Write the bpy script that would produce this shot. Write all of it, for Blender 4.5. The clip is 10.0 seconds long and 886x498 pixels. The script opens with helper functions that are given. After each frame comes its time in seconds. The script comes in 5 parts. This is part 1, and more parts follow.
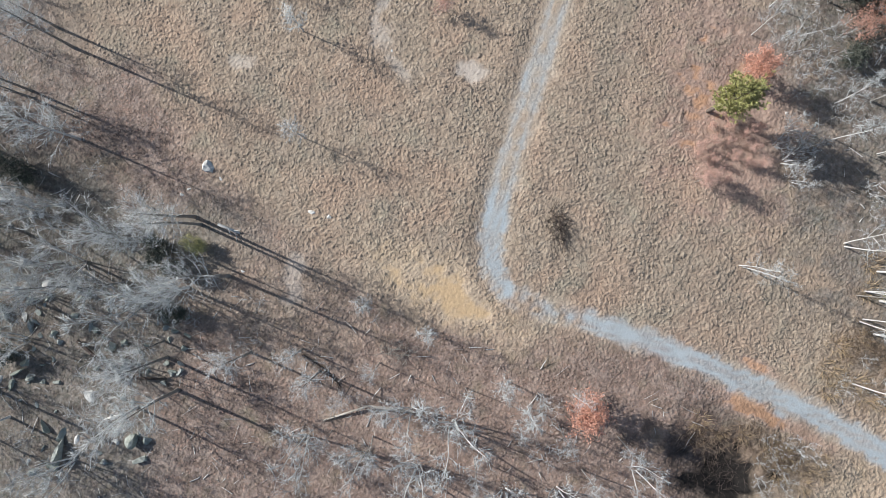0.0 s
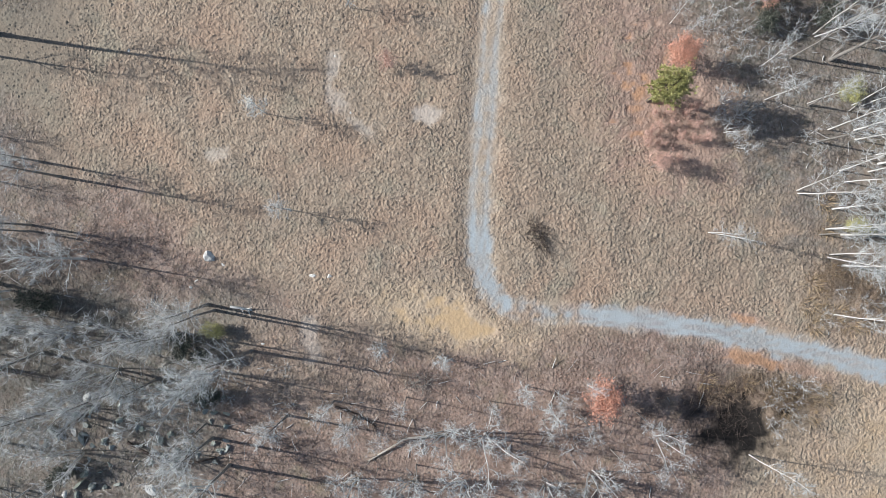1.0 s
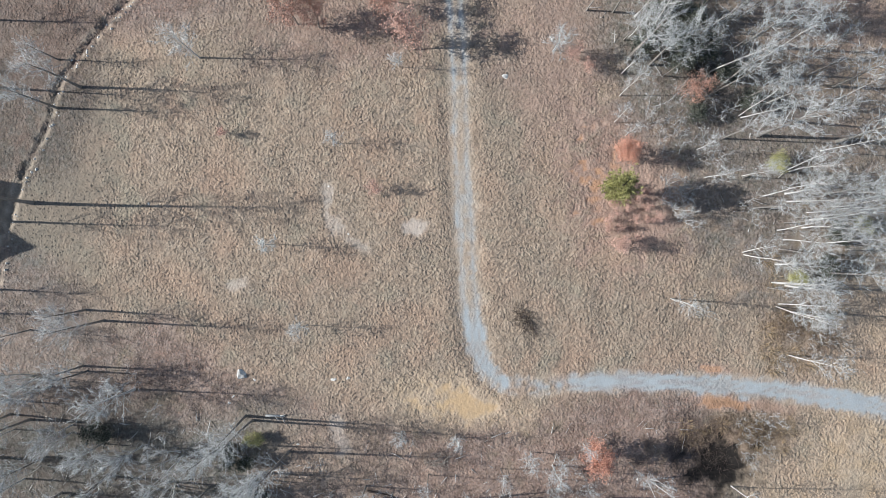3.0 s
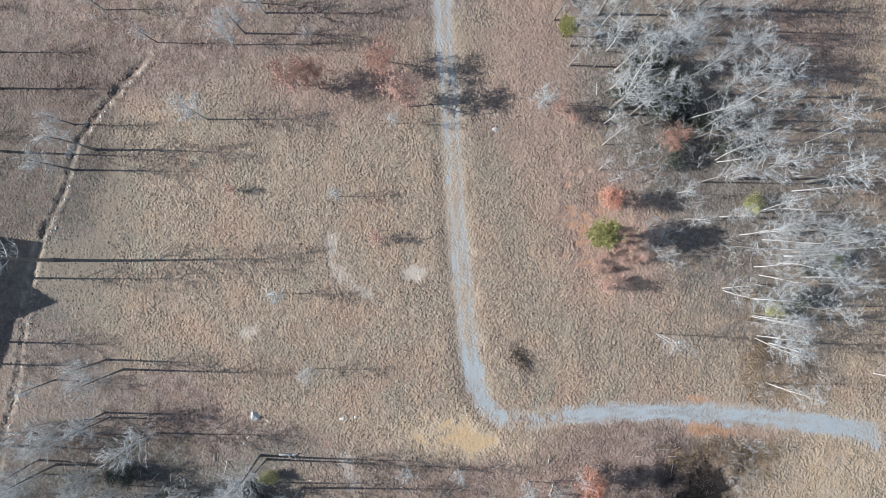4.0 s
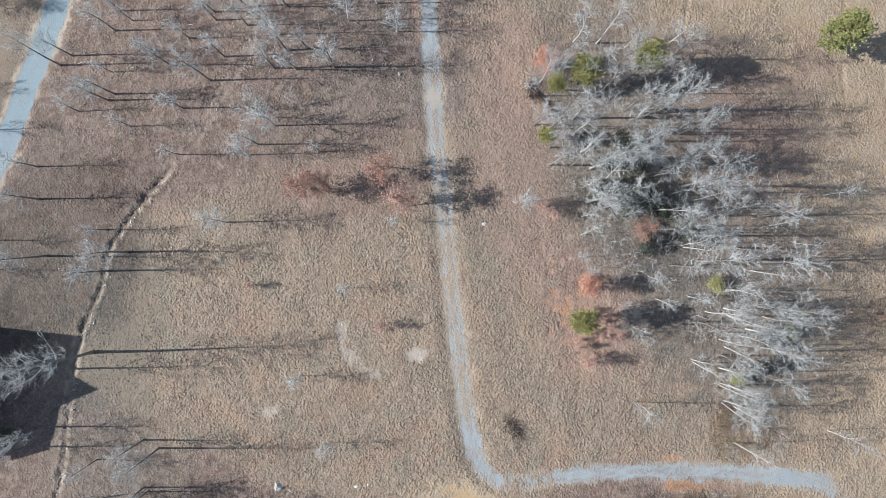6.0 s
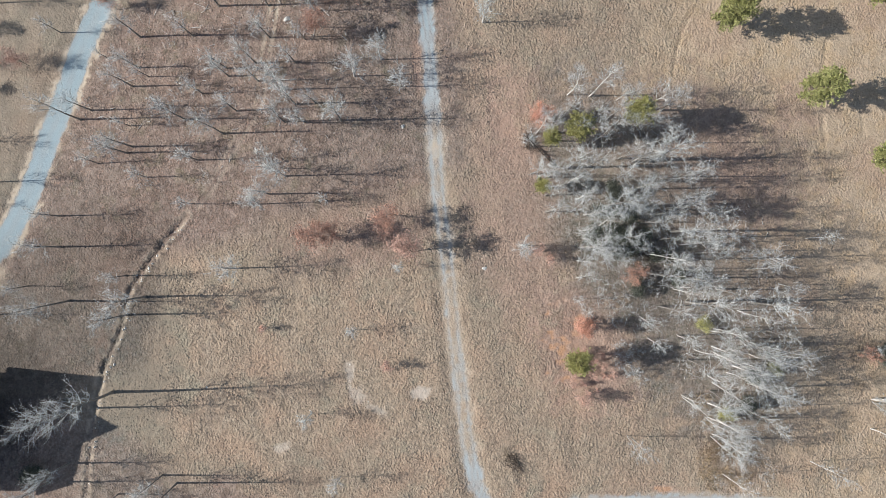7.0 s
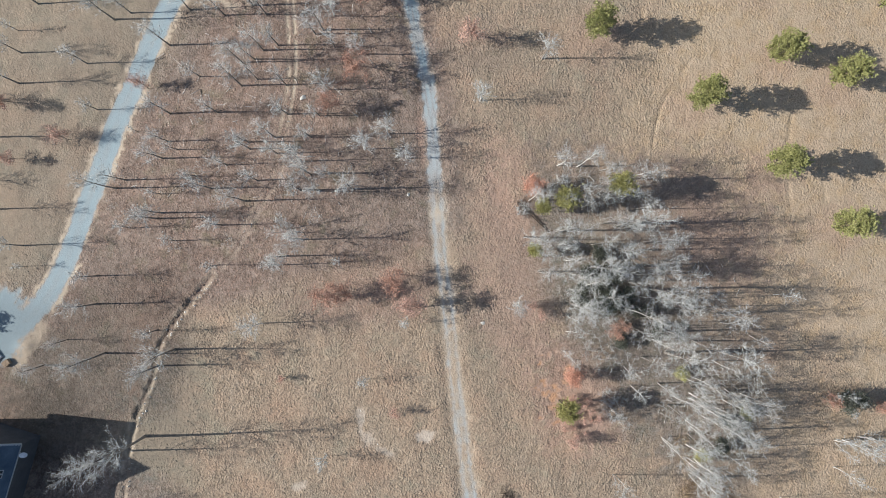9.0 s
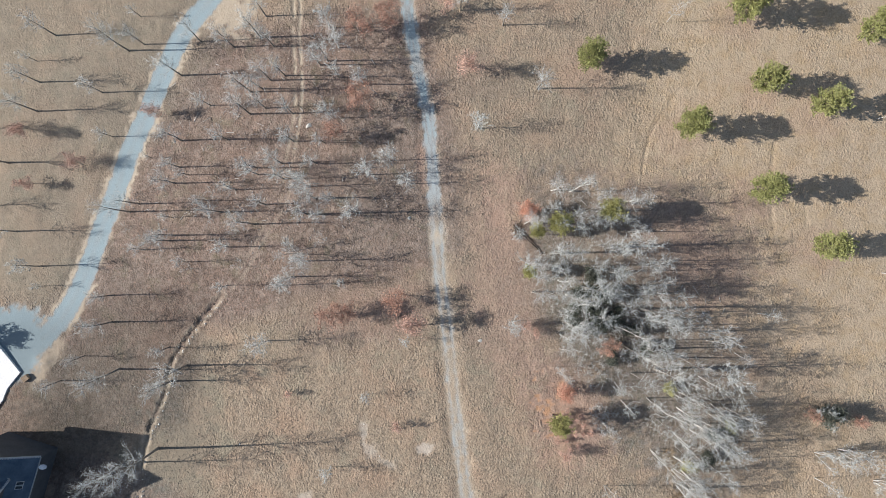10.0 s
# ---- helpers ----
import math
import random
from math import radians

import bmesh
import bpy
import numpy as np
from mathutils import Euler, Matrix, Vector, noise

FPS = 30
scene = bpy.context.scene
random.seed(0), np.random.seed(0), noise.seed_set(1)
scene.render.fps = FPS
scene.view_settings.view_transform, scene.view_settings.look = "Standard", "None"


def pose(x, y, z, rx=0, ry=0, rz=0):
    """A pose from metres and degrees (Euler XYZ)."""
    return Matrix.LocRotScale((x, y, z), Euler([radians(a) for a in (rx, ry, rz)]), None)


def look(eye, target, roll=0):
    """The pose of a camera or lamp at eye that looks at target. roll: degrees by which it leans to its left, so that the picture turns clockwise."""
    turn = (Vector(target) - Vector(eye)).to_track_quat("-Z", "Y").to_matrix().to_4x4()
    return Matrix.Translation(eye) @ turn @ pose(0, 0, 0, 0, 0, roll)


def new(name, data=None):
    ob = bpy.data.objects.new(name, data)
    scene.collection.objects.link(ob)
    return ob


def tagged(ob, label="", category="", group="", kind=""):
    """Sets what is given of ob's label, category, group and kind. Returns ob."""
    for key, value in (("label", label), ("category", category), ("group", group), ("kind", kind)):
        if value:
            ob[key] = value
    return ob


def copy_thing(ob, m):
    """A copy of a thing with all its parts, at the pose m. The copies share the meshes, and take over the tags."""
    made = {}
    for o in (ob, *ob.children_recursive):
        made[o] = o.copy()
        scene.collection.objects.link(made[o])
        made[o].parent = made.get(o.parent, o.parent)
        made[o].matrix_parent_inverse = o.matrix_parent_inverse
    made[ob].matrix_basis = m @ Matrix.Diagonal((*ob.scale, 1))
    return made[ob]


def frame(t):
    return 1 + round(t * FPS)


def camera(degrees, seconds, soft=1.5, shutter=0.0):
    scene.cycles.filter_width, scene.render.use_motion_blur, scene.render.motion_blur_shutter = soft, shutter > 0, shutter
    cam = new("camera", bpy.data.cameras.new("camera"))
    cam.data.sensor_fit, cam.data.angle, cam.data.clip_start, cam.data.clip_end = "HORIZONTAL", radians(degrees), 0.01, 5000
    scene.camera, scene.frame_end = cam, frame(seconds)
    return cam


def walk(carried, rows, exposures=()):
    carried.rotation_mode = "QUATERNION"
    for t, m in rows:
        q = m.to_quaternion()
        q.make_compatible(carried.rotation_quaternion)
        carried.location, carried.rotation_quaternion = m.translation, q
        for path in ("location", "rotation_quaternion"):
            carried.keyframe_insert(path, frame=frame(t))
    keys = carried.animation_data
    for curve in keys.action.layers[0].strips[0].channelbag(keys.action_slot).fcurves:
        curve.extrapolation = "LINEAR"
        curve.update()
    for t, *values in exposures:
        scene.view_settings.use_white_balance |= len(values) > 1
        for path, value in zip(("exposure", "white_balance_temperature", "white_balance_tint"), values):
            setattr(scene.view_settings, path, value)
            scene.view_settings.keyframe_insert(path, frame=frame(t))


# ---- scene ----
# Late-autumn clearing seen from a climbing drone that looks straight down.
cam = camera(73, 10.0, soft=0.95)
PATH = [
    (0.0, -3.582, -0.809, 50.702, 0.019, 1.109, 15.573),
    (0.5, -3.768, 0.534, 52.680, -0.093, 0.841, 9.536),
    (1.0, -3.761, 1.948, 54.743, -0.074, 0.563, 2.224),
    (1.5, -3.880, 3.905, 56.739, -0.251, 0.320, -1.448),
    (2.0, -3.648, 6.418, 58.793, -0.146, 0.406, -2.757),
    (2.5, -3.337, 9.079, 60.759, -0.063, 0.408, -4.005),
    (4.0, -2.464, 16.376, 66.803, 0.041, 0.219, -6.770),
    (4.5, -2.073, 18.962, 68.788, 0.018, 0.118, -7.371),
    (5.0, -1.643, 21.372, 70.801, 0.066, 0.094, -7.821),
    (5.5, -1.317, 23.987, 72.812, -0.019, 0.015, -8.230),
    (7.0, -0.539, 32.607, 78.887, -0.117, -0.137, -8.967),
    (7.5, -0.337, 35.045, 80.865, 0.124, -0.132, -9.065),
    (8.0, -0.200, 37.033, 82.878, 0.199, -0.171, -9.101),
    (8.5, 0.047, 38.696, 84.954, 0.163, -0.217, -9.128),
    (9.0, 0.176, 40.329, 87.052, 0.214, -0.271, -9.148),
    (9.5, 0.394, 41.953, 89.205, 0.190, -0.302, -9.111),
    (10.0, 0.755, 43.565, 91.327, 0.167, -0.301, -9.112),
]
walk(cam, [(r[0], pose(*r[1:])) for r in PATH], exposures=[(0.0, 0.43, 6300, 10), (2.5, 0.43, 6300, 10), (4.0, 0.43, 6130, 10), (5.5, 0.43, 6080, 10),
                                                            (7.0, 0.46, 6580, 10), (10.0, 0.46, 6650, 10)])

# ---- light ----
SUN_EL, SUN_AZ = 27.0, 172.0          # degrees; azimuth counted from +x towards +y
world = bpy.data.worlds.new("sky")
scene.world = world
world.use_nodes = True
wn = world.node_tree.nodes
sky = wn.new("ShaderNodeTexSky")
sky.sky_type = "NISHITA"
sky.sun_disc = False
sky.sun_elevation = radians(SUN_EL)
sky.sun_rotation = radians(90 - SUN_AZ)
wn["Background"].inputs[1].default_value = 0.084
world.node_tree.links.new(sky.outputs[0], wn["Background"].inputs[0])
sun = new("sun", bpy.data.lights.new("sun", "SUN"))
sun.data.energy = 5.0
sun.data.angle = radians(0.53)
sun.data.color = (1.0, 0.96, 0.91)
sa, se = radians(SUN_AZ), radians(SUN_EL)
sun.matrix_world = look((60 * math.cos(sa), 60 * math.sin(sa), 60 * math.tan(se)), (0, 0, 0))


# ---- materials ----
def mat(name, rough=0.9, metal=0.0):
    m = bpy.data.materials.new(name)
    m.use_nodes = True
    b = m.node_tree.nodes["Principled BSDF"]
    b.inputs["Roughness"].default_value = rough
    b.inputs["Metallic"].default_value = metal
    b.inputs["Specular IOR Level"].default_value = 0.25
    return m, m.node_tree, b


def node(nt, kind, **sets):
    n = nt.nodes.new(kind)
    for k, v in sets.items():
        n.inputs[k].default_value = v
    return n


def noise_tex(nt, vec, scale, detail=4.0, rough=0.6):
    n = node(nt, "ShaderNodeTexNoise", Scale=scale, Detail=detail, Roughness=rough)
    nt.links.new(vec, n.inputs["Vector"])
    return n.outputs["Fac"]


def mix(nt, fac, a, b, kind="MIX"):
    n = nt.nodes.new("ShaderNodeMix")
    n.data_type, n.blend_type = "RGBA", kind
    for sock, v in ((n.inputs[0], fac), (n.inputs[6], a), (n.inputs[7], b)):
        if isinstance(v, bpy.types.NodeSocket):
            nt.links.new(v, sock)
        elif isinstance(v, tuple):
            sock.default_value = (*v, 1.0)
        else:
            sock.default_value = v
    return n.outputs[2]


def ramp(nt, val, lo, hi, a=0.0, b=1.0):
    n = node(nt, "ShaderNodeMapRange")
    n.inputs[1].default_value, n.inputs[2].default_value = lo, hi
    n.inputs[3].default_value, n.inputs[4].default_value = a, b
    nt.links.new(val, n.inputs[0])
    return n.outputs[0]


def maths(nt, op, a, b):
    n = nt.nodes.new("ShaderNodeMath")
    n.operation = op
    for i, v in enumerate((a, b)):
        if isinstance(v, bpy.types.NodeSocket):
            nt.links.new(v, n.inputs[i])
        else:
            n.inputs[i].default_value = v
    return n.outputs[0]


def bump(nt, b, height, strength, dist):
    n = node(nt, "ShaderNodeBump", Strength=strength, Distance=dist)
    nt.links.new(height, n.inputs["Height"])
    nt.links.new(n.outputs[0], b.inputs["Normal"])


def where(nt):
    return nt.nodes.new("ShaderNodeNewGeometry").outputs["Position"]


def mottled(name, dark, light, scale, rough=0.9, fine=8.0, by_object=0.0, relief=0.3, dist=0.02, tint=None):
    """A two-scale mottled surface, in object space, that varies a little from thing to thing."""
    m, nt, b = mat(name, rough)
    vec = nt.nodes.new("ShaderNodeTexCoord").outputs["Object"]
    big = noise_tex(nt, vec, scale, 3.0)
    small = noise_tex(nt, vec, scale * fine, 3.0)
    c = mix(nt, ramp(nt, big, 0.3, 0.7), dark, light)
    c = mix(nt, ramp(nt, small, 0.35, 0.75, 0.0, 0.55), c, tuple(0.55 * v for v in dark))
    if by_object:
        rnd = nt.nodes.new("ShaderNodeObjectInfo").outputs["Random"]
        c = mix(nt, maths(nt, "MULTIPLY", rnd, by_object), c, tint or dark)
    nt.links.new(c, b.inputs["Base Color"])
    bump(nt, b, small, relief, dist)
    return m


BARK = mottled("grey_brown_bark", (0.16, 0.15, 0.137), (0.31, 0.295, 0.275), 3.0, by_object=0.5, tint=(0.27, 0.25, 0.225))
PINE_BARK = mottled("dark_pine_bark", (0.11, 0.09, 0.075), (0.21, 0.175, 0.15), 3.0)
BIRCH = mottled("pale_birch_bark", (0.56, 0.555, 0.535), (0.80, 0.80, 0.785), 5.0, rough=0.7, by_object=0.35, tint=(0.45, 0.42, 0.38))
TWIG = mottled("grey_twigs", (0.415, 0.443, 0.443), (0.67, 0.705, 0.705), 0.8, by_object=0.45, tint=(0.44, 0.44, 0.44))
TWIG_DARK = mottled("brown_grey_twigs", (0.50, 0.52, 0.52), (0.76, 0.78, 0.78), 0.8, by_object=0.45, tint=(0.38, 0.38, 0.37))
ASH = mottled("pale_grey_bark", (0.60, 0.59, 0.57), (0.84, 0.83, 0.81), 3.0, by_object=0.4, tint=(0.34, 0.33, 0.31))
WOOD = mottled("weathered_dead_wood", (0.28, 0.25, 0.21), (0.5, 0.47, 0.42), 2.0)
ROCK = mottled("grey_lichened_granite", (0.24, 0.26, 0.24), (0.52, 0.53, 0.51), 2.2, by_object=0.6, tint=(0.20, 0.235, 0.185), dist=0.05)
PALE_ROCK = mottled("pale_quartz_rock", (0.55, 0.54, 0.5), (0.8, 0.79, 0.75), 1.8, by_object=0.2, tint=(0.5, 0.5, 0.46), dist=0.04)


def leaf_mat(name, a, b_, c_, shine=0.5):
    """Leaves that differ one from another."""
    m, nt, b = mat(name, shine)
    rnd = nt.nodes.new("ShaderNodeNewGeometry").outputs["Random Per Island"]
    c = mix(nt, ramp(nt, rnd, 0.0, 0.6), a, b_)
    c = mix(nt, ramp(nt, rnd, 0.6, 1.0), c, c_)
    obj = nt.nodes.new("ShaderNodeObjectInfo").outputs["Random"]
    c = mix(nt, maths(nt, "MULTIPLY", obj, 0.35), c, b_)
    nt.links.new(c, b.inputs["Base Color"])
    return m


RUSSET = leaf_mat("russet_oak_leaves", (0.47, 0.27, 0.20), (0.40, 0.225, 0.17), (0.56, 0.37, 0.295), 0.6)
ORANGE = leaf_mat("orange_beech_leaves", (0.60, 0.30, 0.21), (0.50, 0.26, 0.185), (0.70, 0.42, 0.33), 0.6)
BLUSH = leaf_mat("faded_pinkish_leaves", (0.62, 0.39, 0.31), (0.52, 0.335, 0.27), (0.72, 0.51, 0.43), 0.7)
NEEDLE = leaf_mat("yellow_green_pine_needles", (0.35, 0.36, 0.145), (0.285, 0.305, 0.125), (0.49, 0.475, 0.235), 0.5)
OLIVE = leaf_mat("olive_leaves", (0.43, 0.42, 0.17), (0.35, 0.35, 0.145), (0.55, 0.52, 0.26), 0.6)
EVERGREEN = leaf_mat("dark_evergreen_leaves", (0.085, 0.096, 0.076), (0.065, 0.075, 0.06), (0.14, 0.15, 0.12), 0.5)
STRAW = leaf_mat("dry_straw_blades", (0.36, 0.27, 0.17), (0.30, 0.22, 0.13), (0.48, 0.38, 0.26), 0.8)


# ---- the lie of the land ----
TABLE = np.random.RandomState(7).rand(256, 256)


def vnoise(x, y, size, seed=0):
    """Smooth value noise, 0..1, of that cell size."""
    u, v = x / size + 37.3 * seed, y / size + 91.7 * seed
    i, j = np.floor(u).astype(int), np.floor(v).astype(int)
    f, g = u - i, v - j
    f, g = f * f * (3 - 2 * f), g * g * (3 - 2 * g)
    a, b_ = TABLE[i % 256, j % 256], TABLE[(i + 1) % 256, j % 256]
    c, d = TABLE[i % 256, (j + 1) % 256], TABLE[(i + 1) % 256, (j + 1) % 256]
    return (a * (1 - f) + b_ * f) * (1 - g) + (c * (1 - f) + d * f) * g


def smooth(v, lo, hi):
    k = np.clip((v - lo) / (hi - lo), 0, 1)
    return k * k * (3 - 2 * k)


def along(x, y, line):
    """Distance to a polyline, and how far along it the foot lies, in metres."""
    best, run, total = np.full(np.shape(x), 1e9), np.zeros(np.shape(x)), 0.0
    for (ax, ay), (bx, by) in zip(line[:-1], line[1:]):
        dx, dy = bx - ax, by - ay
        n = math.hypot(dx, dy)
        k = np.clip(((x - ax) * dx + (y - ay) * dy) / n ** 2, 0, 1)
        d = np.hypot(x - ax - k * dx, y - ay - k * dy)
        run = np.where(d < best, total + k * n, run)
        best = np.minimum(best, d)
        total += n
    return best, run


def blob(x, y, cx, cy, rx, ry, turn=0.0, soft=0.35, rag=0.35, seed=3):
    """A ragged-edged ellipse, 1 inside."""
    a = radians(turn)
    u = ((x - cx) * math.cos(a) + (y - cy) * math.sin(a)) / rx
    v = (-(x - cx) * math.sin(a) + (y - cy) * math.cos(a)) / ry
    r = np.hypot(u, v) + rag * (vnoise(x, y, 1.3, seed) - 0.5) + rag * (vnoise(x, y, 0.45, seed + 1) - 0.5)
    return 1 - smooth(r, 1 - soft, 1 + soft)


def curve(points, step=1.2):
    """A rounded line through the points (Catmull-Rom)."""
    p = [np.array(q, float) for q in points]
    p = [2 * p[0] - p[1]] + p + [2 * p[-1] - p[-2]]
    out = []
    for a, b_, c, d in zip(p, p[1:], p[2:], p[3:]):
        n = max(2, int(np.linalg.norm(c - b_) / step))
        for k in range(n):
            t = k / n
            out.append(0.5 * (2 * b_ + (c - a) * t + (2 * a - 5 * b_ + 4 * c - d) * t * t + (3 * b_ - a - 3 * c + d) * t ** 3))
    return [tuple(q) for q in out] + [tuple(p[-2])]


def eased(line, k=7):
    """The same line with its small wobbles taken out."""
    n = len(line)
    return [tuple(np.mean(line[max(0, i - min(k, i, n - 1 - i)):i + min(k, i, n - 1 - i) + 1], axis=0)) for i in range(n)]


DRIVE = eased(curve([(-14, 104), (-20, 95), (-28.1, 87.1), (-32.6, 83.5), (-35.4, 79.6), (-38.1, 75.6), (-40.4, 71.6), (-43.3, 67.7), (-45.7, 63.6),
                     (-47.8, 59.5), (-50.4, 55.5), (-52.5, 51.4), (-55.0, 47.3), (-58.1, 43.3), (-62.6, 39.5), (-69, 37), (-80, 36)]), 2)
LANE = curve([(3.0, 104), (2.2, 85.7), (1.7, 80.5), (1.8, 73.5), (2.1, 67.4), (2.1, 61.2), (1.4, 53.5), (0.9, 47.4), (0.2, 40.5), (0.0, 33.5),
              (-0.3, 26.6), (-0.8, 19.7), (-1.0, 12.8), (-1.1, 6.7), (-0.9, 1.9), (-0.4, -0.5), (1.3, -2.6), (3.8, -3.6), (8.8, -3.5),
              (13.9, -3.9), (19.6, -4.5), (25.3, -5.4), (31.1, -6.5), (36.9, -7.9), (41.0, -9.2), (43.7, -10.6), (49, -13.5)])
SANDY = curve([(-13.8, 104), (-14.8, 85), (-15.6, 80.5), (-16.6, 71.9), (-18.0, 66.0), (-20.4, 59.4), (-21.5, 55.1), (-24.6, 51.6), (-29.2, 45.8), (-33.4, 42.1)])
BANK = curve([(-33.4, 42.1), (-38.4, 37.8), (-42.7, 33.2), (-44.8, 28.3), (-47.8, 23.5), (-49.2, 20.1), (-51.2, 13.5), (-52.0, 10.4),
              (-52.8, 6.9), (-54.8, 1.8), (-56.1, -2.7), (-59.5, -8.3)])


GULLIES = [curve([(52.2, 38.0), (52.6, 45.0), (54.5, 52.0)]), curve([(57.5, 38.5), (57.9, 49.5)]), curve([(42.4, 63.5), (36, 57), (33, 50)])]


def lie(x, y):
    """Height of the smooth ground."""
    u, v = np.clip(x, -80, 80) / 40, np.clip(y, -40, 110) / 40
    z = 0.162 * u - 0.475 * v - 0.59 * u * u + 0.183 * u * v + 0.182 * v * v
    d, _ = along(x, y, BANK)
    d = d + 0.35 * (vnoise(x, y, 0.9, 35) - 0.5)
    z = z - 0.26 * np.exp(-(d / 0.26) ** 2) * (0.3 + vnoise(x, y, 1.4, 30)) + 0.09 * np.exp(-((d - 0.65) / 0.3) ** 2)
    z = z + 0.55 * np.exp(-(((x + 62.6) / 1.6) ** 2 + ((y - 36.0) / 1.1) ** 2))
    for line in GULLIES:
        d, _ = along(x, y, line)
        z = z - 0.14 * np.exp(-(d / 0.2) ** 2) * smooth(vnoise(x, y, 1.5, 31), 0.25, 0.5)
    # dip added so that the dark patch also shades itself
    hollow = np.exp(-(((x - 22.4) / 3.2) ** 2 + ((y + 12.9) / 2.6) ** 2))
    return z - 0.7 * hollow


def gz(x, y):
    return float(lie(np.array([float(x)]), np.array([float(y)]))[0])


def cover(x, y):
    """What lies on the ground: litter, straw, green, red earth, pale stone, dark tone with painted shade, road, sand.
    """
    big, mid = vnoise(x, y, 9, 5), vnoise(x, y, 2.5, 6)
    w = 3.0 * (big - 0.5) + 1.6 * (mid - 0.5)
    south = smooth(-(y + 6.5) + w * 1.2 + 0.08 * (x + 10), -1.5, 2.5) * (1 - smooth(x + w, 20, 27))
    west = smooth(-0.35 * (x + 27) - (y - 1.5) * 0.55 + w, -1.2, 2.0)
    north = smooth(y - 41 + 0.9 * w - 0.1 * x, -3, 3) * smooth(6.5 - x + w, -2, 3) * smooth(x + 62 + w, -4, 4) * (1 - smooth(y - 82, -3, 4))
    nw = smooth(-(x + 37 - 0.35 * (y - 38)) + w, -2, 2) * smooth(y - 22 + w, -2, 3) * (0.45 + 0.45 * (1 - smooth(y, 42, 52)))
    grove = blob(x, y, 23, 36, 13, 17, 25, 0.3, 0.4) + blob(x, y, 34, 14, 11, 15, 30, 0.3, 0.4) + blob(x, y, 17, 17, 6.5, 8, 20, 0.35, 0.5)
    grove = grove + 0.6 * blob(x, y, 48, 30, 14, 14, 0, 0.5, 0.4) + blob(x, y, 36, 38, 12, 10, -20, 0.5, 0.5) + 0.7 * blob(x, y, 11, 37, 2.6, 14, 3, 0.5, 0.6)
    mids = blob(x, y, -11, 36, 12, 4.5, 0, 0.5, 0.5) + 0.7 * blob(x, y, 10, 31, 8, 6, 0, 0.5, 0.5) + 0.6 * blob(x, y, 9, 69, 7, 4, 0, 0.5)
    litter = np.clip(np.maximum.reduce([south, west, north, nw, np.clip(grove, 0, 1), np.clip(mids, 0, 1) * 0.8]), 0, 1)
    dry = 0.7 * smooth(x - 0.35 * (y - 40) - 22 + w, -4, 10) * smooth(y + 0.5 * (x - 40) - 24 + w, -4, 6) + 0.25 * smooth(x - 30 + w, 0, 6) * (1 - smooth(y, -9, -4))
    dry = dry * (1 - 0.85 * blob(x, y, 36, 38, 13, 11, -20, 0.5, 0.5))
    dry = np.clip(0.95 * dry + 0.48 * blob(x, y, 55, 3, 17, 14, 0, 0.6, 0.5) + 0.4 * blob(x, y, 34, -16, 9, 7, 0, 0.5, 0.5), 0, 0.72)
    straw = dry + blob(x, y, -3.3, -4.7, 5.6, 2.2, -16, 0.9, 0.7)
    lawn = smooth(-(x + 46 - 0.75 * (y - 60)) + w, -2, 4) * smooth(y, 40, 50)
    litter = litter * (1 - 0.75 * lawn) * (1 - 0.45 * blob(x, y, -18, -9, 9, 5, -15, 0.6, 0.5))
    green = 0.75 * np.clip(blob(x, y, 24, 34, 11, 17, 20, 0.3, 0.4) + blob(x, y, 34, 14, 11, 15, 30, 0.3, 0.4), 0, 1) + 0.55 * lawn + 0.6 * blob(x, y, -57, 30, 10, 9, 0, 0.5, 0.4) + smooth(vnoise(x, y, 14, 8) + 0.3 * (mid - 0.5), 0.55, 0.8) * 0.25 + 0.4 * blob(x, y, 6, 33, 7, 16, 5, 0.5) + 0.8 * blob(x, y, -43, 24, 5, 10, -25, 0.5) + 0.5 * blob(x, y, -47, 8, 9, 14, 0, 0.6) + 0.85 * smooth(-(x + 23) + 2 * w, -2, 4) * smooth(-(y + 3) + w, -3, 3)
    red = 1.25 * blob(x, y, 23.5, -7.0, 2.4, 0.8, -16, 0.6, 0.8) + 0.95 * blob(x, y, 23.7, -3.5, 1.5, 0.5, -10, 0.5, 0.8) + 0.7 * blob(x, y, 0.2, 57, 0.8, 4.0, -3, 0.4)
    red = red + 0.8 * blob(x, y, 28, -7.7, 3.5, 0.6, -12, 0.6, 0.8)
    pale = blob(x, y, -6.2, 14.1, 1.5, 0.9, 0, 0.3) + 0.7 * blob(x, y, -14.4, 15.1, 1.15, 1.4, 20, 0.5, 0.8) + 0.6 * blob(x, y, -12.4, 12.8, 1.5, 0.4, -35, 0.5, 0.8)
    pale = pale + 0.7 * blob(x, y, -25.4, 9.9, 1.2, 0.6, 0, 0.4, 0.8) + 0.8 * blob(x, y, -15, 18, 0.7, 1.2, 0, 0.4, 0.8) + 0.6 * blob(x, y, -16, -6.8, 0.8, 2.2, 8, 0.4, 0.9)
    for px_, py_ in ((27.2, 68.2), (40.1, 56.2), (52.7, 60.8), (61.1, 56.3), (49.6, 45.1), (58.2, 35.1), (51.4, 72.3)):
        red = red + 0.4 * blob(x, y, px_ + 0.5, py_ - 0.8, 4.2, 3.4, 0, 0.6, 0.6)
    red = red + 0.22 * smooth(-(y + 7.5) + w, -1, 3) * smooth(x + 14 + 2 * w, -3, 6) * (1 - smooth(x + w, 19, 24))
